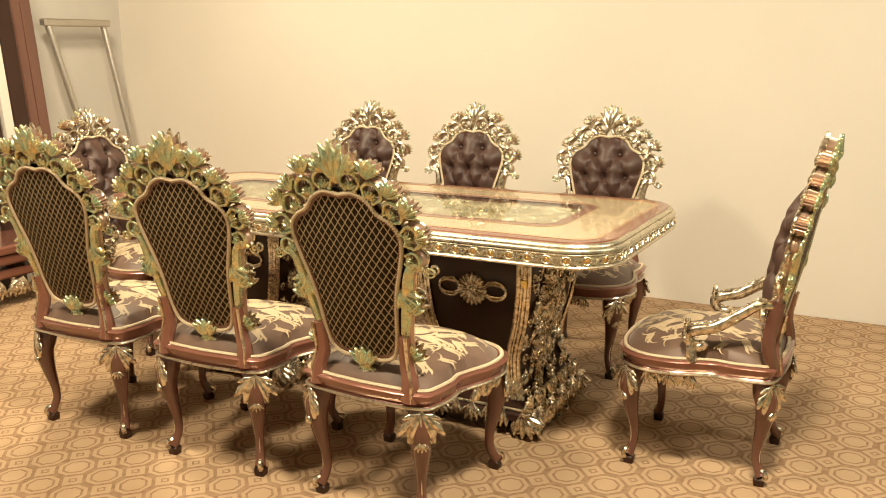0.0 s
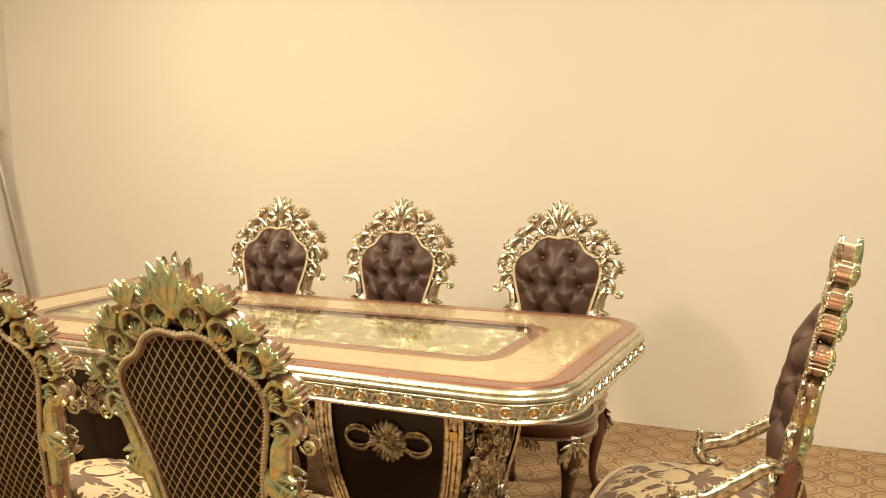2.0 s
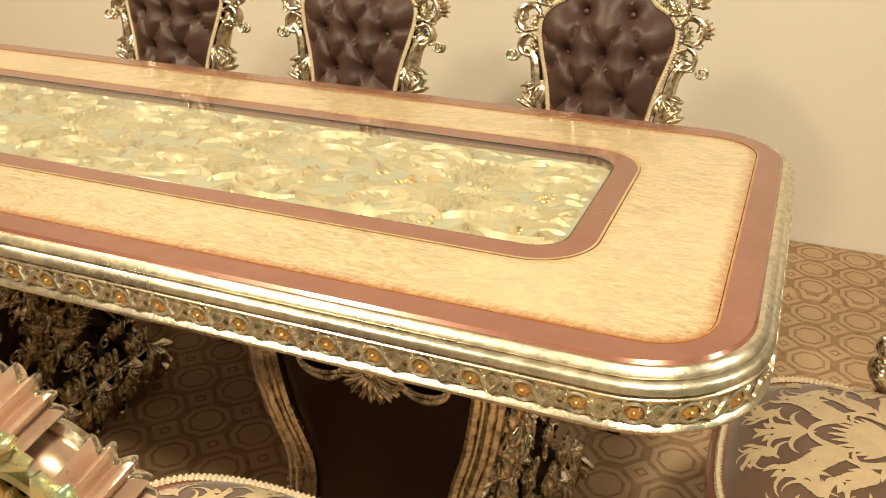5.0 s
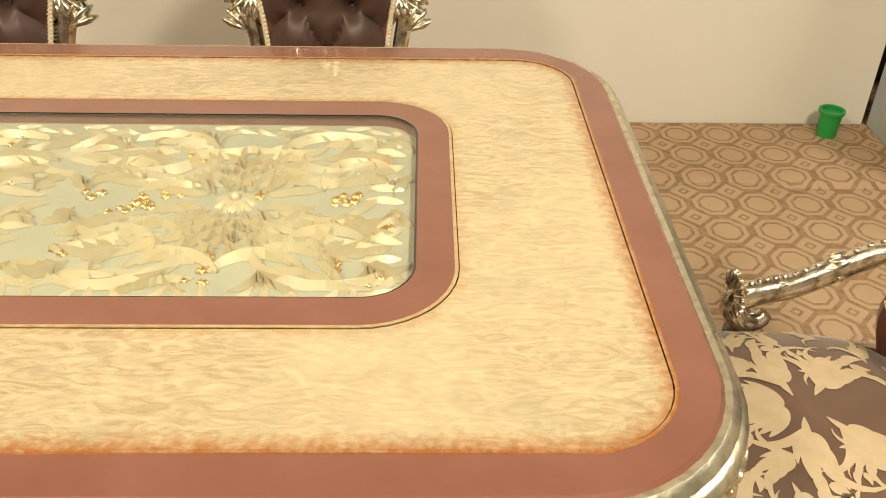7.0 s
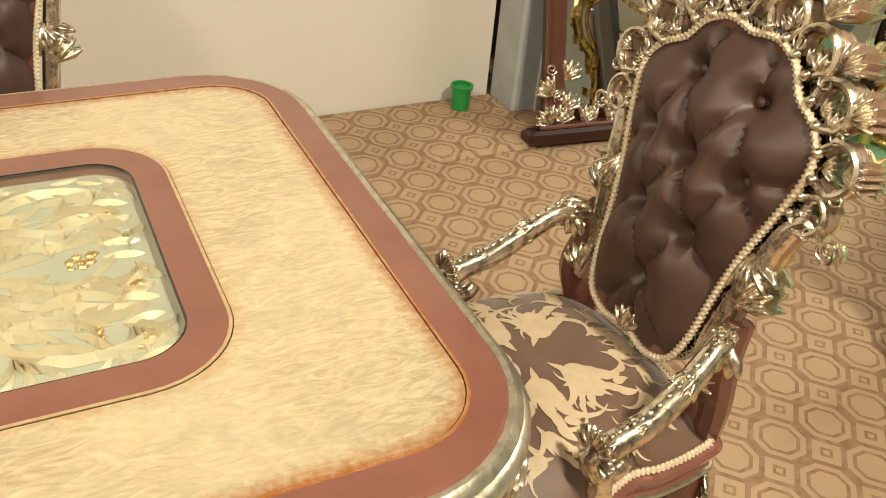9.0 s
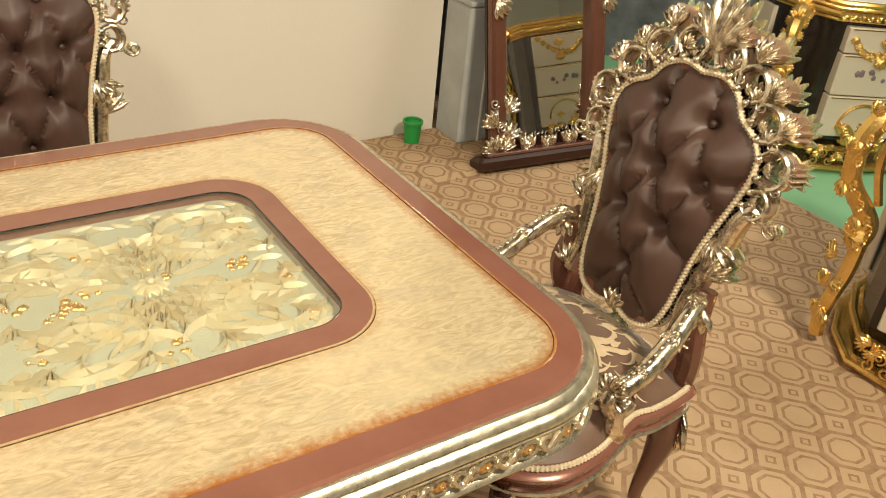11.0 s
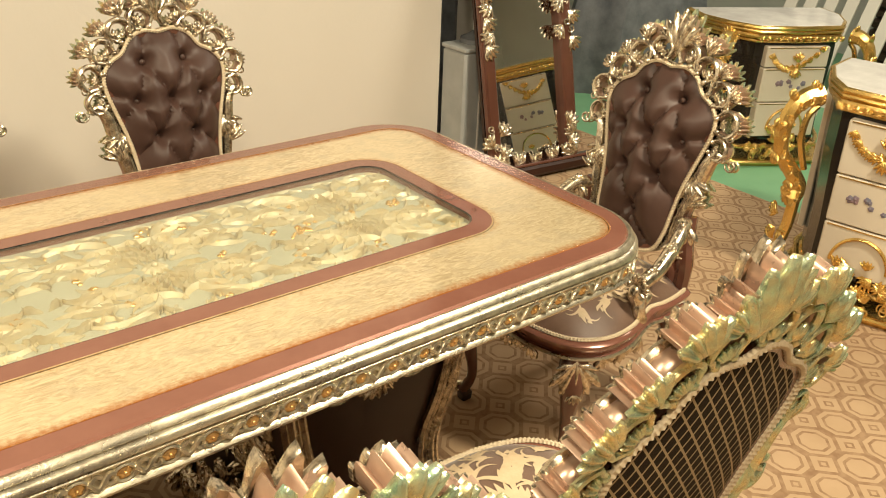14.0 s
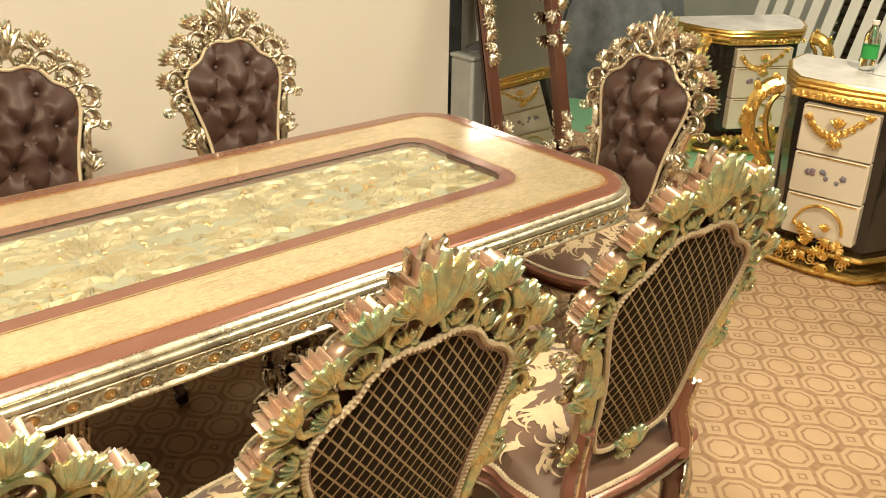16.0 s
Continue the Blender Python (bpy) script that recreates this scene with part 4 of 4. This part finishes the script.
        # long acanthus down each side
        for j, (y, vol, lf) in enumerate(((0.010, (VOL_R, VOL_L), LEAF_BIG), (-0.010, (VOLP_R, VOLP_L), LEAF_PAT))):
            flip = j == 1
            line = smooth_line([(sx * 0.222, y, 0.300), (sx * 0.200, y, 0.315), (sx * 0.178, y, 0.285), (sx * 0.166, y, 0.22), (sx * 0.150, y, 0.14), (sx * 0.140, y, 0.07), (sx * 0.158, y, 0.02)], 4)
            part("side_scroll", M().tube(line, [0.006 + 0.010 * math.sin(math.pi * i / (len(line) - 1)) for i in range(len(line))], 8), PATINA if flip else SILVER, ch, at=BACK)
            put("side_leaf", lf, ch, BACK, sx * 0.158, y, 0.16, sx * 25, 0.068, flip=flip)
            put("side_leaf", lf, ch, BACK, sx * 0.148, y, 0.24, sx * 150, 0.07, flip=flip)
            put("side_leaf", lf, ch, BACK, sx * 0.142, y, 0.02, sx * 40, 0.055, flip=flip)
            put("side_scroll_eye", vol[0 if sx > 0 else 1], ch, BACK, sx * 0.226, y, 0.298, 180, 0.017)
        core = smooth_line([(sx * 0.205, 0, 0.315), (sx * 0.180, 0, 0.285), (sx * 0.164, 0, 0.2), (sx * 0.146, 0, 0.08), (sx * 0.15, 0, 0.01)], 4)
        part("side_core", M().tube(core, 0.014, 8), CORE, ch, at=BACK)
    put("lower_shell", LEAF_BIG, ch, BACK, 0, 0.020, 0.0, 0, 0.05)
    put("lower_shell", LEAF_PAT, ch, BACK, 0, -0.016, -0.035, 0, 0.075, flip=True)
    put("lower_drop", LEAF_PAT, ch, BACK, 0, -0.016, -0.01, 180, 0.055, flip=True)
    if arms:
        for sx in (1, -1):
            line = smooth_line([(sx * 0.165, -0.235, 0.585), (sx * 0.190, -0.18, 0.592), (sx * 0.206, -0.12, 0.552), (sx * 0.214, -0.06, 0.514), (sx * 0.216, -0.01, 0.500), (sx * 0.216, 0.022, 0.480), (sx * 0.216, 0.008, 0.450), (sx * 0.216, -0.02, 0.444), (sx * 0.216, -0.034, 0.458)], 4)
            n = len(line)
            arm = part("arm", M().tube(line, [0.010 + 0.010 * math.sin(math.pi * (0.15 + 0.8 * i / n)) for i in range(n)], 10), SILVER, ch, "scrolled silver-gilt arm")
            for i_, sz in ((3, 0.055), (8, 0.06), (13, 0.05), (17, 0.05)):
                p = line[i_]
                t_ = (line[i_ + 1] - line[i_ - 1]).normalized()
                fwd = Matrix.Translation(p + Vector((0, 0, 0.004))) @ t_.to_track_quat("Z", "Y").to_matrix().to_4x4()
                for spin in (0, 90, 180, 270):
                    part("arm_acanthus", LEAF_BIG, None, arm, at=fwd @ Matrix.Rotation(radians(spin), 4, "Z") @ Matrix.Translation((0, 0.008, -sz * 0.5)) @ Matrix.Diagonal((sz * 0.55, sz * 0.5, sz, 1)))
            for k_ in (1, -1):
                reed_ = [(p.x + k_ * 0.010, p.y, p.z + 0.010) for p in line[2:22]]
                part("arm_reed", M().tube(reed_, 0.005, 6), SILVER2, arm)
            for i_ in range(14):
                p = line[4 + i_]
                part("arm_bead", bead(0.006, (p.x, p.y, p.z + 0.019)), SILVER, arm)
            b = Matrix.Translation((sx * 0.216, 0.012, 0.495)) @ Matrix.Rotation(0, 4, "Z")
            for turn in (0, 60, -60, 140, -140):
                put("arm_leaf", LEAF_BIG, arm, b, 0, 0.008, 0, turn, 0.042)
            sup = smooth_line([(sx * 0.216, 0.0, 0.46), (sx * 0.222, 0.008, 0.43), (sx * 0.228, 0.0, 0.395)], 4)
            part("arm_support", M().tube(sup, 0.018, 8), SILVER, arm)
            rr_ = smooth_line([(sx * 0.175, -0.232, 0.39), (sx * 0.19, -0.215, 0.47), (sx * 0.176, -0.222, 0.54), (sx * 0.168, -0.235, 0.605)], 4)
            part("arm_post", M().tube(rr_, 0.022, 8), MAHOG, arm)
            put("arm_post_leaf", LEAF_BIG, arm, Matrix.Identity(4), sx * 0.19, -0.20, 0.60, 180, 0.06)
    return ch


side = make_chair("dining_chair", "gilded side chair, buttoned brown back, damask seat", False, "chairs along the table")
TALL = Matrix.Diagonal((1.08, 1, 1.028, 1))
copy_thing(side, pose(-0.249, -0.67, 0, 0, 0, 2) @ TALL)
copy_thing(side, pose(-0.878, -0.67, 0, 0, 0, 2) @ TALL)
copy_thing(side, pose(0.485, 0.68, 0, 0, 0, 180))
copy_thing(side, pose(-0.208, 0.68, 0, 0, 0, 180))
copy_thing(side, pose(-0.825, 0.68, 0, 0, 0, 180))
side.matrix_basis = pose(0.386, -0.668, 0, 0, 0, -2) @ TALL
head = make_chair("dining_armchair", "gilded armchair, buttoned brown back, scrolled arms", True, "armchairs at the table ends")
head.matrix_basis = pose(1.18, -0.03, 0, 0, 0, 91)
copy_thing(head, pose(-1.48, 0.0, 0, 0, 0, -90))


# ---- stored furniture by the east side ----
def commode_plan(w, d, k=0.0):
    """Flat front with canted corners, front towards -y."""
    a = w / 2 + k
    return [(-a, 0 + k), (-a, -d * 0.38), (-a * 0.82, -d * 0.72 - k), (-w * 0.30, -d - k), (0, -d * 1.05 - k), (w * 0.30, -d - k), (a * 0.82, -d * 0.72 - k), (a, -d * 0.38), (a, 0 + k)]


def commode(label, at, w=0.62, d=0.42, h=0.77):
    c = thing("commode", label, "cabinet", group="gilded commodes")
    body = part("body", M().loft([[(x * k_, y * k_, z) for x, y in commode_plan(w, d)] for z, k_ in ((0.09, 0.93), (0.13, 0.97), (0.3, 0.96), (0.55, 1.0), (h - 0.07, 1.0))]), BLACK, c, "black lacquered carcass", smooth=False)
    for z, g, r in ((h - 0.075, 0.004, 0.008), (h - 0.052, 0.012, 0.014), (h - 0.03, 0.018, 0.010), (h - 0.012, 0.016, 0.012), (0.10, 0.006, 0.012), (0.025, 0.03, 0.012)):
        pl = [(x, y, z) for x, y in commode_plan(w, d, g)]
        part("gilt_band", M().tube(pl, r, 8), GOLD, c, "bright gold moulding")
    part("marble_top", M().loft([[(x, y, z) for x, y in commode_plan(w, d, g)] for z, g in ((h - 0.012, 0.0), (h - 0.004, 0.014), (h, 0.010))]), MARBLE, c, "white marble top", smooth=False)
    part("plinth", M().loft([[(x, y, z) for x, y in commode_plan(w, d, g)] for z, g in ((0.0, 0.02), (0.022, 0.03), (0.035, 0.0))]), GOLD, c, smooth=False)
    # three ivory drawer fronts
    fw = w * 0.235
    for i, (z0, z1) in enumerate(((0.16, 0.33), (0.335, 0.50), (0.505, h - 0.095))):
        dr = part("drawer", M().box(-fw, fw, -d * 1.05 - 0.02, -d * 0.97, z0, z1, b=0.004), WHITE, c, "ivory lacquered drawer front", smooth=False)
        part("drawer_line", M().box(-fw + 0.012, fw - 0.012, -d * 1.05 - 0.0225, -d * 1.05 - 0.018, z1 - 0.008, z1 - 0.004), GOLD, dr, smooth=False)
    for sx in (1, -1):
        (xa, ya), (xb, yb) = (sx * w / 2, -d * 0.05), (sx * w / 2 * 0.96, -d * 0.5)
        ln_ = math.hypot(xb - xa, yb - ya)
        sd = Matrix.Translation(((xa + xb) / 2 + sx * 0.008, (ya + yb) / 2, 0)) @ Matrix.Rotation(math.atan2(yb - ya, xb - xa), 4, "Z")
        part("side_panel", M().box(-ln_ * 0.36, ln_ * 0.36, -0.012, 0.012, 0.17, h - 0.10, b=0.004), WHITE, c, "ivory side panel", at=sd, smooth=False)
    fr = Matrix.Rotation(math.pi, 4, "Z") @ Matrix.Translation((0, d * 1.05 + 0.021, 0))
    # swag of gilt leaves below the top drawer's rim
    for i in range(11):
        t = i / 10 * 2 - 1
        put("swag_leaf", LEAF_GOLD, c, fr, t * fw * 0.78, 0.0, h - 0.125 - 0.075 * (1 - t * t), 90 + 80 * t, 0.035)
    put("swag_boss", LEAF_GOLD, c, fr, 0, 0.006, h - 0.20, 180, 0.05)
    put("swag_boss", LEAF_GOLD, c, fr, 0, 0.006, h - 0.17, 0, 0.05)
    for i in range(26):
        t = -0.5 + i / 25
        put("frieze_leaf", LEAF_GOLD, c, fr, t * w * 0.62, 0.004, h - 0.058, 90 * (-1) ** i, 0.024)
    # painted spray of flowers
    random.seed(11)
    for i in range(9):
        col = mat("painted_petal", (0.10, 0.20, 0.30), (0.35, 0.16, 0.14), 0.5) if i == 0 else col
        a = random.random() * 6.28
        r = 0.05 * math.sqrt(random.random())
        part("painted_flower", rosette(0.009 + 0.006 * random.random(), 5, 0.15), col, c, at=fr @ Matrix.Translation((1.6 * r * math.cos(a), 0.001, 0.42 + 0.5 * r * math.sin(a))))
    # arched lower ornament
    arch = [(0.095 * math.cos(a), 0.004, 0.20 + 0.10 * math.sin(a)) for a in [math.pi * i / 16 for i in range(17)]]
    part("arch_line", M().tube(arch, 0.006, 6), GOLD, c, at=fr)
    for i in range(22):
        x = -fw + 2 * fw * random.random()
        z = 0.06 + 0.17 * random.random() * (1 - abs(x) / fw * 0.6)
        put("apron_leaf", LEAF_GOLD, c, fr, x, 0.004 + 0.01 * random.random(), z, 360 * random.random(), 0.035 + 0.02 * random.random())
    for i in range(8):
        put("apron_scroll", VOLG_R if i % 2 else VOLG_L, c, fr, -fw + 2 * fw * i / 7, 0.008, 0.07, 45 * i, 0.02)
    # gilt console scrolls at the canted corners
    for sx in (1, -1):
        cx_, cy_ = sx * w * 0.46, -d * 0.88
        b = Matrix.Translation((cx_, cy_, 0)) @ Matrix.Rotation(radians(180 + sx * 40), 4, "Z")
        bow = smooth_line([(0, 0.0, h - 0.06), (0, 0.065, h - 0.08), (0, 0.105, h - 0.15), (0, 0.10, h - 0.26), (0, 0.035, h - 0.35), (0, 0.01, h - 0.40), (0, 0.03, h - 0.44)], 5)
        con = part("console", M().tube([tuple(b @ p) for p in bow], [0.040 - 0.014 * math.sin(math.pi * i / (len(bow) - 1)) for i in range(len(bow))], 8), GOLD, c, "gilded scroll console")
        inner = smooth_line([(0, 0.0, h - 0.10), (0, 0.03, h - 0.14), (0, 0.035, h - 0.22), (0, 0.0, h - 0.33)], 5)
        part("console_vine", M().tube([tuple(b @ p) for p in inner], 0.012, 7), GOLD, con)
        for i, p in enumerate(bow[::3]):
            put("console_leaf", LEAF_GOLD, con, b, 0.0, p.y + 0.018, p.z, 180 if i % 2 else 0, 0.05)
            put("console_leaf", LEAF_GOLD, con, b, 0.012, p.y + 0.005, p.z, 110, 0.035)
            put("console_leaf", LEAF_GOLD, con, b, -0.012, p.y + 0.005, p.z, -110, 0.035)
        post = smooth_line([(0, 0.01, h - 0.42), (0, 0.015, 0.25), (0, 0.035, 0.16), (0, 0.045, 0.09), (0, 0.04, 0.03)], 5)
        part("corner_post", M().tube([tuple(b @ p) for p in post], 0.022, 8), GOLD, c)
        for i in range(5):
            put("post_leaf", LEAF_GOLD, c, b, 0.012 * (-1) ** i, 0.055, 0.08 + 0.05 * i, 180 * (i % 2) + 20 * i, 0.055)
    c.matrix_basis = at
    return c


commode("gold and ivory commode with marble top on the carpet", pose(2.80, -0.17, 0, 0, 0, -80), w=0.60, d=0.40, h=0.785)
commode("gold and ivory commode with marble top on green floor", pose(3.74, 1.17, -0.006, 0, 0, -28), w=0.70, d=0.40, h=0.70)
commode("gold and ivory commode facing the standing mirror", pose(3.52, -0.42, -0.006, 0, 0, -150), w=0.66, d=0.40, h=0.77)

# water bottle and papers on the nearer commode
bt = thing("water_bottle", "clear plastic bottle with a green label", "bottle", at=pose(2.66, -0.17, 0.785))
part("bottle_body", M().lathe([(0.001, 0.0), (0.028, 0.002), (0.031, 0.02), (0.030, 0.06), (0.031, 0.10), (0.029, 0.14), (0.014, 0.17), (0.012, 0.18)], 18), GLASS, bt)
part("bottle_label", M().loft([[(0.0318 * math.cos(a), 0.0318 * math.sin(a), z) for a in [2 * math.pi * i / 18 for i in range(18)]] for z in (0.05, 0.10)], caps=False), CUPGREEN, bt, "green label")
part("bottle_cap", M().lathe([(0.013, 0.18), (0.0145, 0.181), (0.0145, 0.195), (0.001, 0.196)], 14), SLATW, bt)
m = M()
for i in range(9):
    for j in range(9):
        x, y = i / 8 - 0.5, j / 8 - 0.5
        m.v.append((x * 0.22, y * 0.2, 0.16 * (1 - (2 * x) ** 2) * (1 - (2 * y) ** 2) + 0.03 * math.sin(9 * x + 5 * y) * (1 - (2 * x) ** 2) + 0.002))
for i in range(8):
    for j in range(8):
        a = i * 9 + j
        m.f.append((a, a + 1, a + 10, a + 9))
        m.k.append(0)
thing("plastic_bag", "crumpled clear plastic bag on the marble top", "bag", m, BAG, at=pose(2.72, -0.30, 0.785))

# standing mirror with carved frame
mir = thing("standing_mirror", "leaning mirror in a mahogany frame with silver carving", "mirror", at=pose(2.40, 1.36, 0, 0, 0, -6) @ pose(0, 0, 0, -14, 0, 0))
MW, MH = 0.22, 1.55
part("mirror_glass", M().box(-MW, MW, 0.0, 0.008, 0.10, MH), MIRROR, mir, "silvered mirror glass", smooth=False)
part("mirror_back", M().box(-MW - 0.03, MW + 0.03, 0.012, 0.03, 0.05, MH + 0.02), DARK, mir, smooth=False)
for sx in (1, -1):
    post = part("frame_post", M().box(sx * MW - 0.03, sx * MW + 0.03, -0.035, 0.010, 0.06, MH, b=0.008), MAHOG, mir, "mahogany frame post", smooth=False)
    part("post_reed", M().tube([(sx * (MW + 0.034), -0.02, 0.1), (sx * (MW + 0.034), -0.02, MH)], 0.01, 8), MAHOG, post)
    b = Matrix.Rotation(math.pi, 4, "Z")
    for k_, z in enumerate((0.06, 0.11, 0.16, 0.21, 0.62, 0.68, 0.74, 0.80, 0.86, 0.92, 1.2, 1.26, 1.32)):
        put("frame_leaf", LEAF_BIG, mir, b, -sx * (MW + 0.02 * (-1) ** k_), 0.036, z, 40 * (-1) ** k_ + (180 if z > 0.6 else 0), 0.075)
        put("frame_scroll", VOL_R if k_ % 2 else VOL_L, mir, b, -sx * (MW + 0.01), 0.04, z + 0.03, 50 * k_, 0.02)
part("frame_top", M().box(-MW - 0.05, MW + 0.05, -0.04, 0.01, MH, MH + 0.06, b=0.01), MAHOG, mir, smooth=False)
part("frame_base", M().box(-MW - 0.11, MW + 0.14, -0.07, 0.02, 0.0, 0.05, b=0.012), DARK, mir, "dark stepped base", smooth=False)
part("base_line", M().box(-MW - 0.07, MW + 0.12, -0.06, 0.0, 0.05, 0.065, b=0.004), MAHOG, mir, smooth=False)
for i in range(10):
    put("base_leaf", LEAF_BIG, mir, Matrix.Rotation(math.pi, 4, "Z"), -MW + 2 * MW * i / 9, 0.03, 0.06, 30 * (-1) ** i, 0.05 + 0.03 * abs(i - 4.5) / 4.5)

# grey box, cloth and boards by the end of the wall
gb = thing("grey_box", "worn grey painted box standing on the carpet", "box")
part("box_body", M().box(2.15, 2.395, 1.605, 1.775, 0, 0.555, b=0.01), CONCRETE, gb, smooth=False)
part("lid", M().box(2.145, 2.40, 1.60, 1.778, 0.556, 0.575, b=0.004), CONCRETE, gb, smooth=False)
part("corner_strip", M().box(2.385, 2.402, 1.59, 1.61, 0.002, 0.55, b=0.003), SLATW, gb, "chipped pale corner strip", smooth=False)
part("corner_strip", M().box(2.24, 2.25, 1.598, 1.606, 0.002, 0.55, b=0.002), GREYW, gb, smooth=False)
thing("box_lid_scrap", "crumpled grey cloth lying on the box", "cloth", M().lathe([(0.09, 0.0), (0.085, 0.02), (0.05, 0.035), (0.03, 0.05), (0.001, 0.05)], 9, at=(2.30, 1.70, 0.575)), NIGHT)
m = M()
for k_ in range(2):
    rings = []
    for z in (0.0, 0.3, 0.7, 1.1, 1.5, 1.9):
        ring = []
        for i in range(40):
            a = 2 * math.pi * i / 40
            r = 1 + 0.16 * math.sin(7 * a + z * 2 + k_) + 0.07 * math.sin(13 * a - z * 5)
            ring.append((2.46 + 0.20 * k_ + 0.09 * r * math.cos(a), 2.16 + 0.10 * k_ + 0.10 * r * math.sin(a), z))
        rings.append(ring)
    m.loft(rings)
thing("hanging_cloth", "dark blue cloth hanging in folds", "curtain", m, NIGHT)
thing("leaning_board", "thin pale board leaning behind the box", "board", M().box(-0.01, 0.012, -0.12, 0.12, 0, 1.7, b=0.003), SLATW, at=pose(2.44, 2.02, 0, -4, 4, 10), smooth=False)
slab_ = thing("stone_slab", "dark rough slab with a chipped pale edge", "slab", at=pose(2.455, 1.72, 0, 0, -3, 8))
part("slab_body", M().box(-0.035, 0.035, -0.09, 0.09, 0, 0.50, b=0.012), NIGHT, slab_, smooth=False)
part("slab_edge", M().box(-0.046, -0.036, -0.098, -0.080, 0, 0.49, b=0.003), SLATW, slab_, "chipped pale edge", smooth=False)
cup = thing("green_cup", "small green plastic cup on the carpet", "cup", at=pose(1.985, 1.69, 0.0065) @ Matrix.Scale(0.82, 4))
part("cup_body", M().lathe([(0.001, 0.0), (0.038, 0.0), (0.043, 0.10), (0.040, 0.10), (0.036, 0.012), (0.001, 0.012)], 22), CUPGREEN, cup)
part("cup_rim", M().lathe([(0.043, 0.098), (0.050, 0.10), (0.050, 0.112), (0.040, 0.112), (0.040, 0.10)], 22), CUPGREEN, cup)
thing("red_packet", "red wrapped packet beside the mirror", "packet", M().box(2.72, 2.80, 1.50, 1.62, 0, 0.2, b=0.01), REDP, smooth=False)

# pale slats and white slatted panel leaning at the back
for k_ in range(6):
    thing("pine_slat", "pale pine slat leaning on the back wall", "slat", M().box(-0.045, 0.045, -0.012, 0.012, 0, 2.0, b=0.003), PALE, group="pine slats", at=pose(4.35 + 0.13 * k_, 2.65, -0.006, -6, 0, 12), smooth=False)
pan = thing("slatted_panel", "white slatted panel leaning against a chest", "panel", at=pose(4.72, 1.25, -0.006, 0, 14, 12) @ pose(0, 0, 0, 8, 0, 0))
for k_ in range(8):
    part("slat", M().box(-0.012, 0.012, -0.40 + 0.115 * k_ - 0.036, -0.40 + 0.115 * k_ + 0.036, 0.06, 1.15, b=0.003), SLATW, pan, smooth=False)
part("rail", M().box(-0.016, 0.016, -0.46, 0.46, 0.80, 0.86, b=0.004), SLATW, pan, smooth=False)
part("rail", M().box(-0.016, 0.016, -0.46, 0.46, 0.0, 0.06, b=0.004), SLATW, pan, smooth=False)
wk = thing("wicker_chest", "dark woven wicker chest", "chest", at=pose(5.55, 0.75, -0.006))
for k_ in range(14):
    part("weave_band", M().tube([(0.25 * cx_ + 0.008 * math.sin(k_ * 3), 0.55 * cy_, 0.05 + 0.065 * k_) for cx_, cy_ in rrect(1, 1, 0.1, 4)], 0.034, 6), WICKER, wk)
part("core", M().box(-0.23, 0.23, -0.53, 0.53, 0, 0.95), WICKER, wk, smooth=False)
thing("cloth_heap", "heap of dark cloth on the green floor", "cloth", M().loft([[(4.15 + 0.55 * k_ * math.cos(a) * (1 + 0.1 * math.sin(5 * a)), 2.25 + 0.28 * k_ * math.sin(a) * (1 + 0.12 * math.sin(7 * a)), z) for a in [2 * math.pi * i / 32 for i in range(32)]] for z, k_ in ((-0.006, 1.0), (0.3, 1.05), (0.6, 0.9), (0.85, 0.6), (0.95, 0.2))]), NIGHT)

# ---- west side: stacked frames, metal stand and a low console ----
for k_, (y, mt, w_) in enumerate(((0.30, DARK, 0.05), (0.42, SLATW, 0.03), (0.52, DARK, 0.05), (0.62, MAHOG, 0.03), (0.70, MAHOG, 0.04))):
    fr_ = thing("wooden_screen", "tall open wooden screen leaning against the wall", "screen", group="stacked screens", at=pose(-2.95 - 0.02 * k_, y - 0.30, 0.0, 0, -5, 0))
    for side_ in (-0.35, 0.35):
        part("upright", M().box(-0.02, 0.02, side_ - w_, side_ + w_, 0, 2.3, b=0.006), mt, fr_, smooth=False)
    for z in (0.0, 2.2):
        part("crosspiece", M().box(-0.018, 0.018, -0.35 + w_, 0.35 - w_, z, z + 0.1, b=0.006), mt, fr_, smooth=False)
stand = thing("metal_stand", "steel trestle stand leaning by the wall", "stand", at=pose(-3.38, 1.3, 0))
for y0, y1 in ((0.02, -0.23), (0.34, 0.22)):
    part("stand_leg", M().tube([(0.22, y0, 0.0), (0, y1, 1.55)], 0.022, 10), STEEL, stand, "brushed steel tube")
part("stand_bar", M().box(-0.03, 0.03, -0.27, 0.27, 1.53, 1.58, b=0.008), STEEL, stand, smooth=False)
con = thing("low_console", "low rose-brown console with silver carved skirt", "console table", at=pose(-2.80, 0.0, 0, 0, 0, 90))
for z, g in ((0.34, 0.03), (0.28, 0.015), (0.20, 0.0)):
    part("console_step", M().box(-0.5 - g, 0.34 + g, -0.2 - g, 0.2 + g, z - 0.05, z, b=0.012), ROSE, con, smooth=False)
for i in range(12):
    put("console_leaf", LEAF_BIG, con, Matrix.Rotation(math.pi, 4, "Z"), -0.34 + 0.07 * i, 0.2, 0.15, 180 + 25 * (-1) ** i, 0.11)
for x in (-0.46, 0.30):
    for y in (-0.16, 0.16):
        part("console_foot", M().lathe([(0.03, 0), (0.035, 0.03), (0.025, 0.08), (0.04, 0.15)], 12, at=(x, y, 0)), SILVER, con)
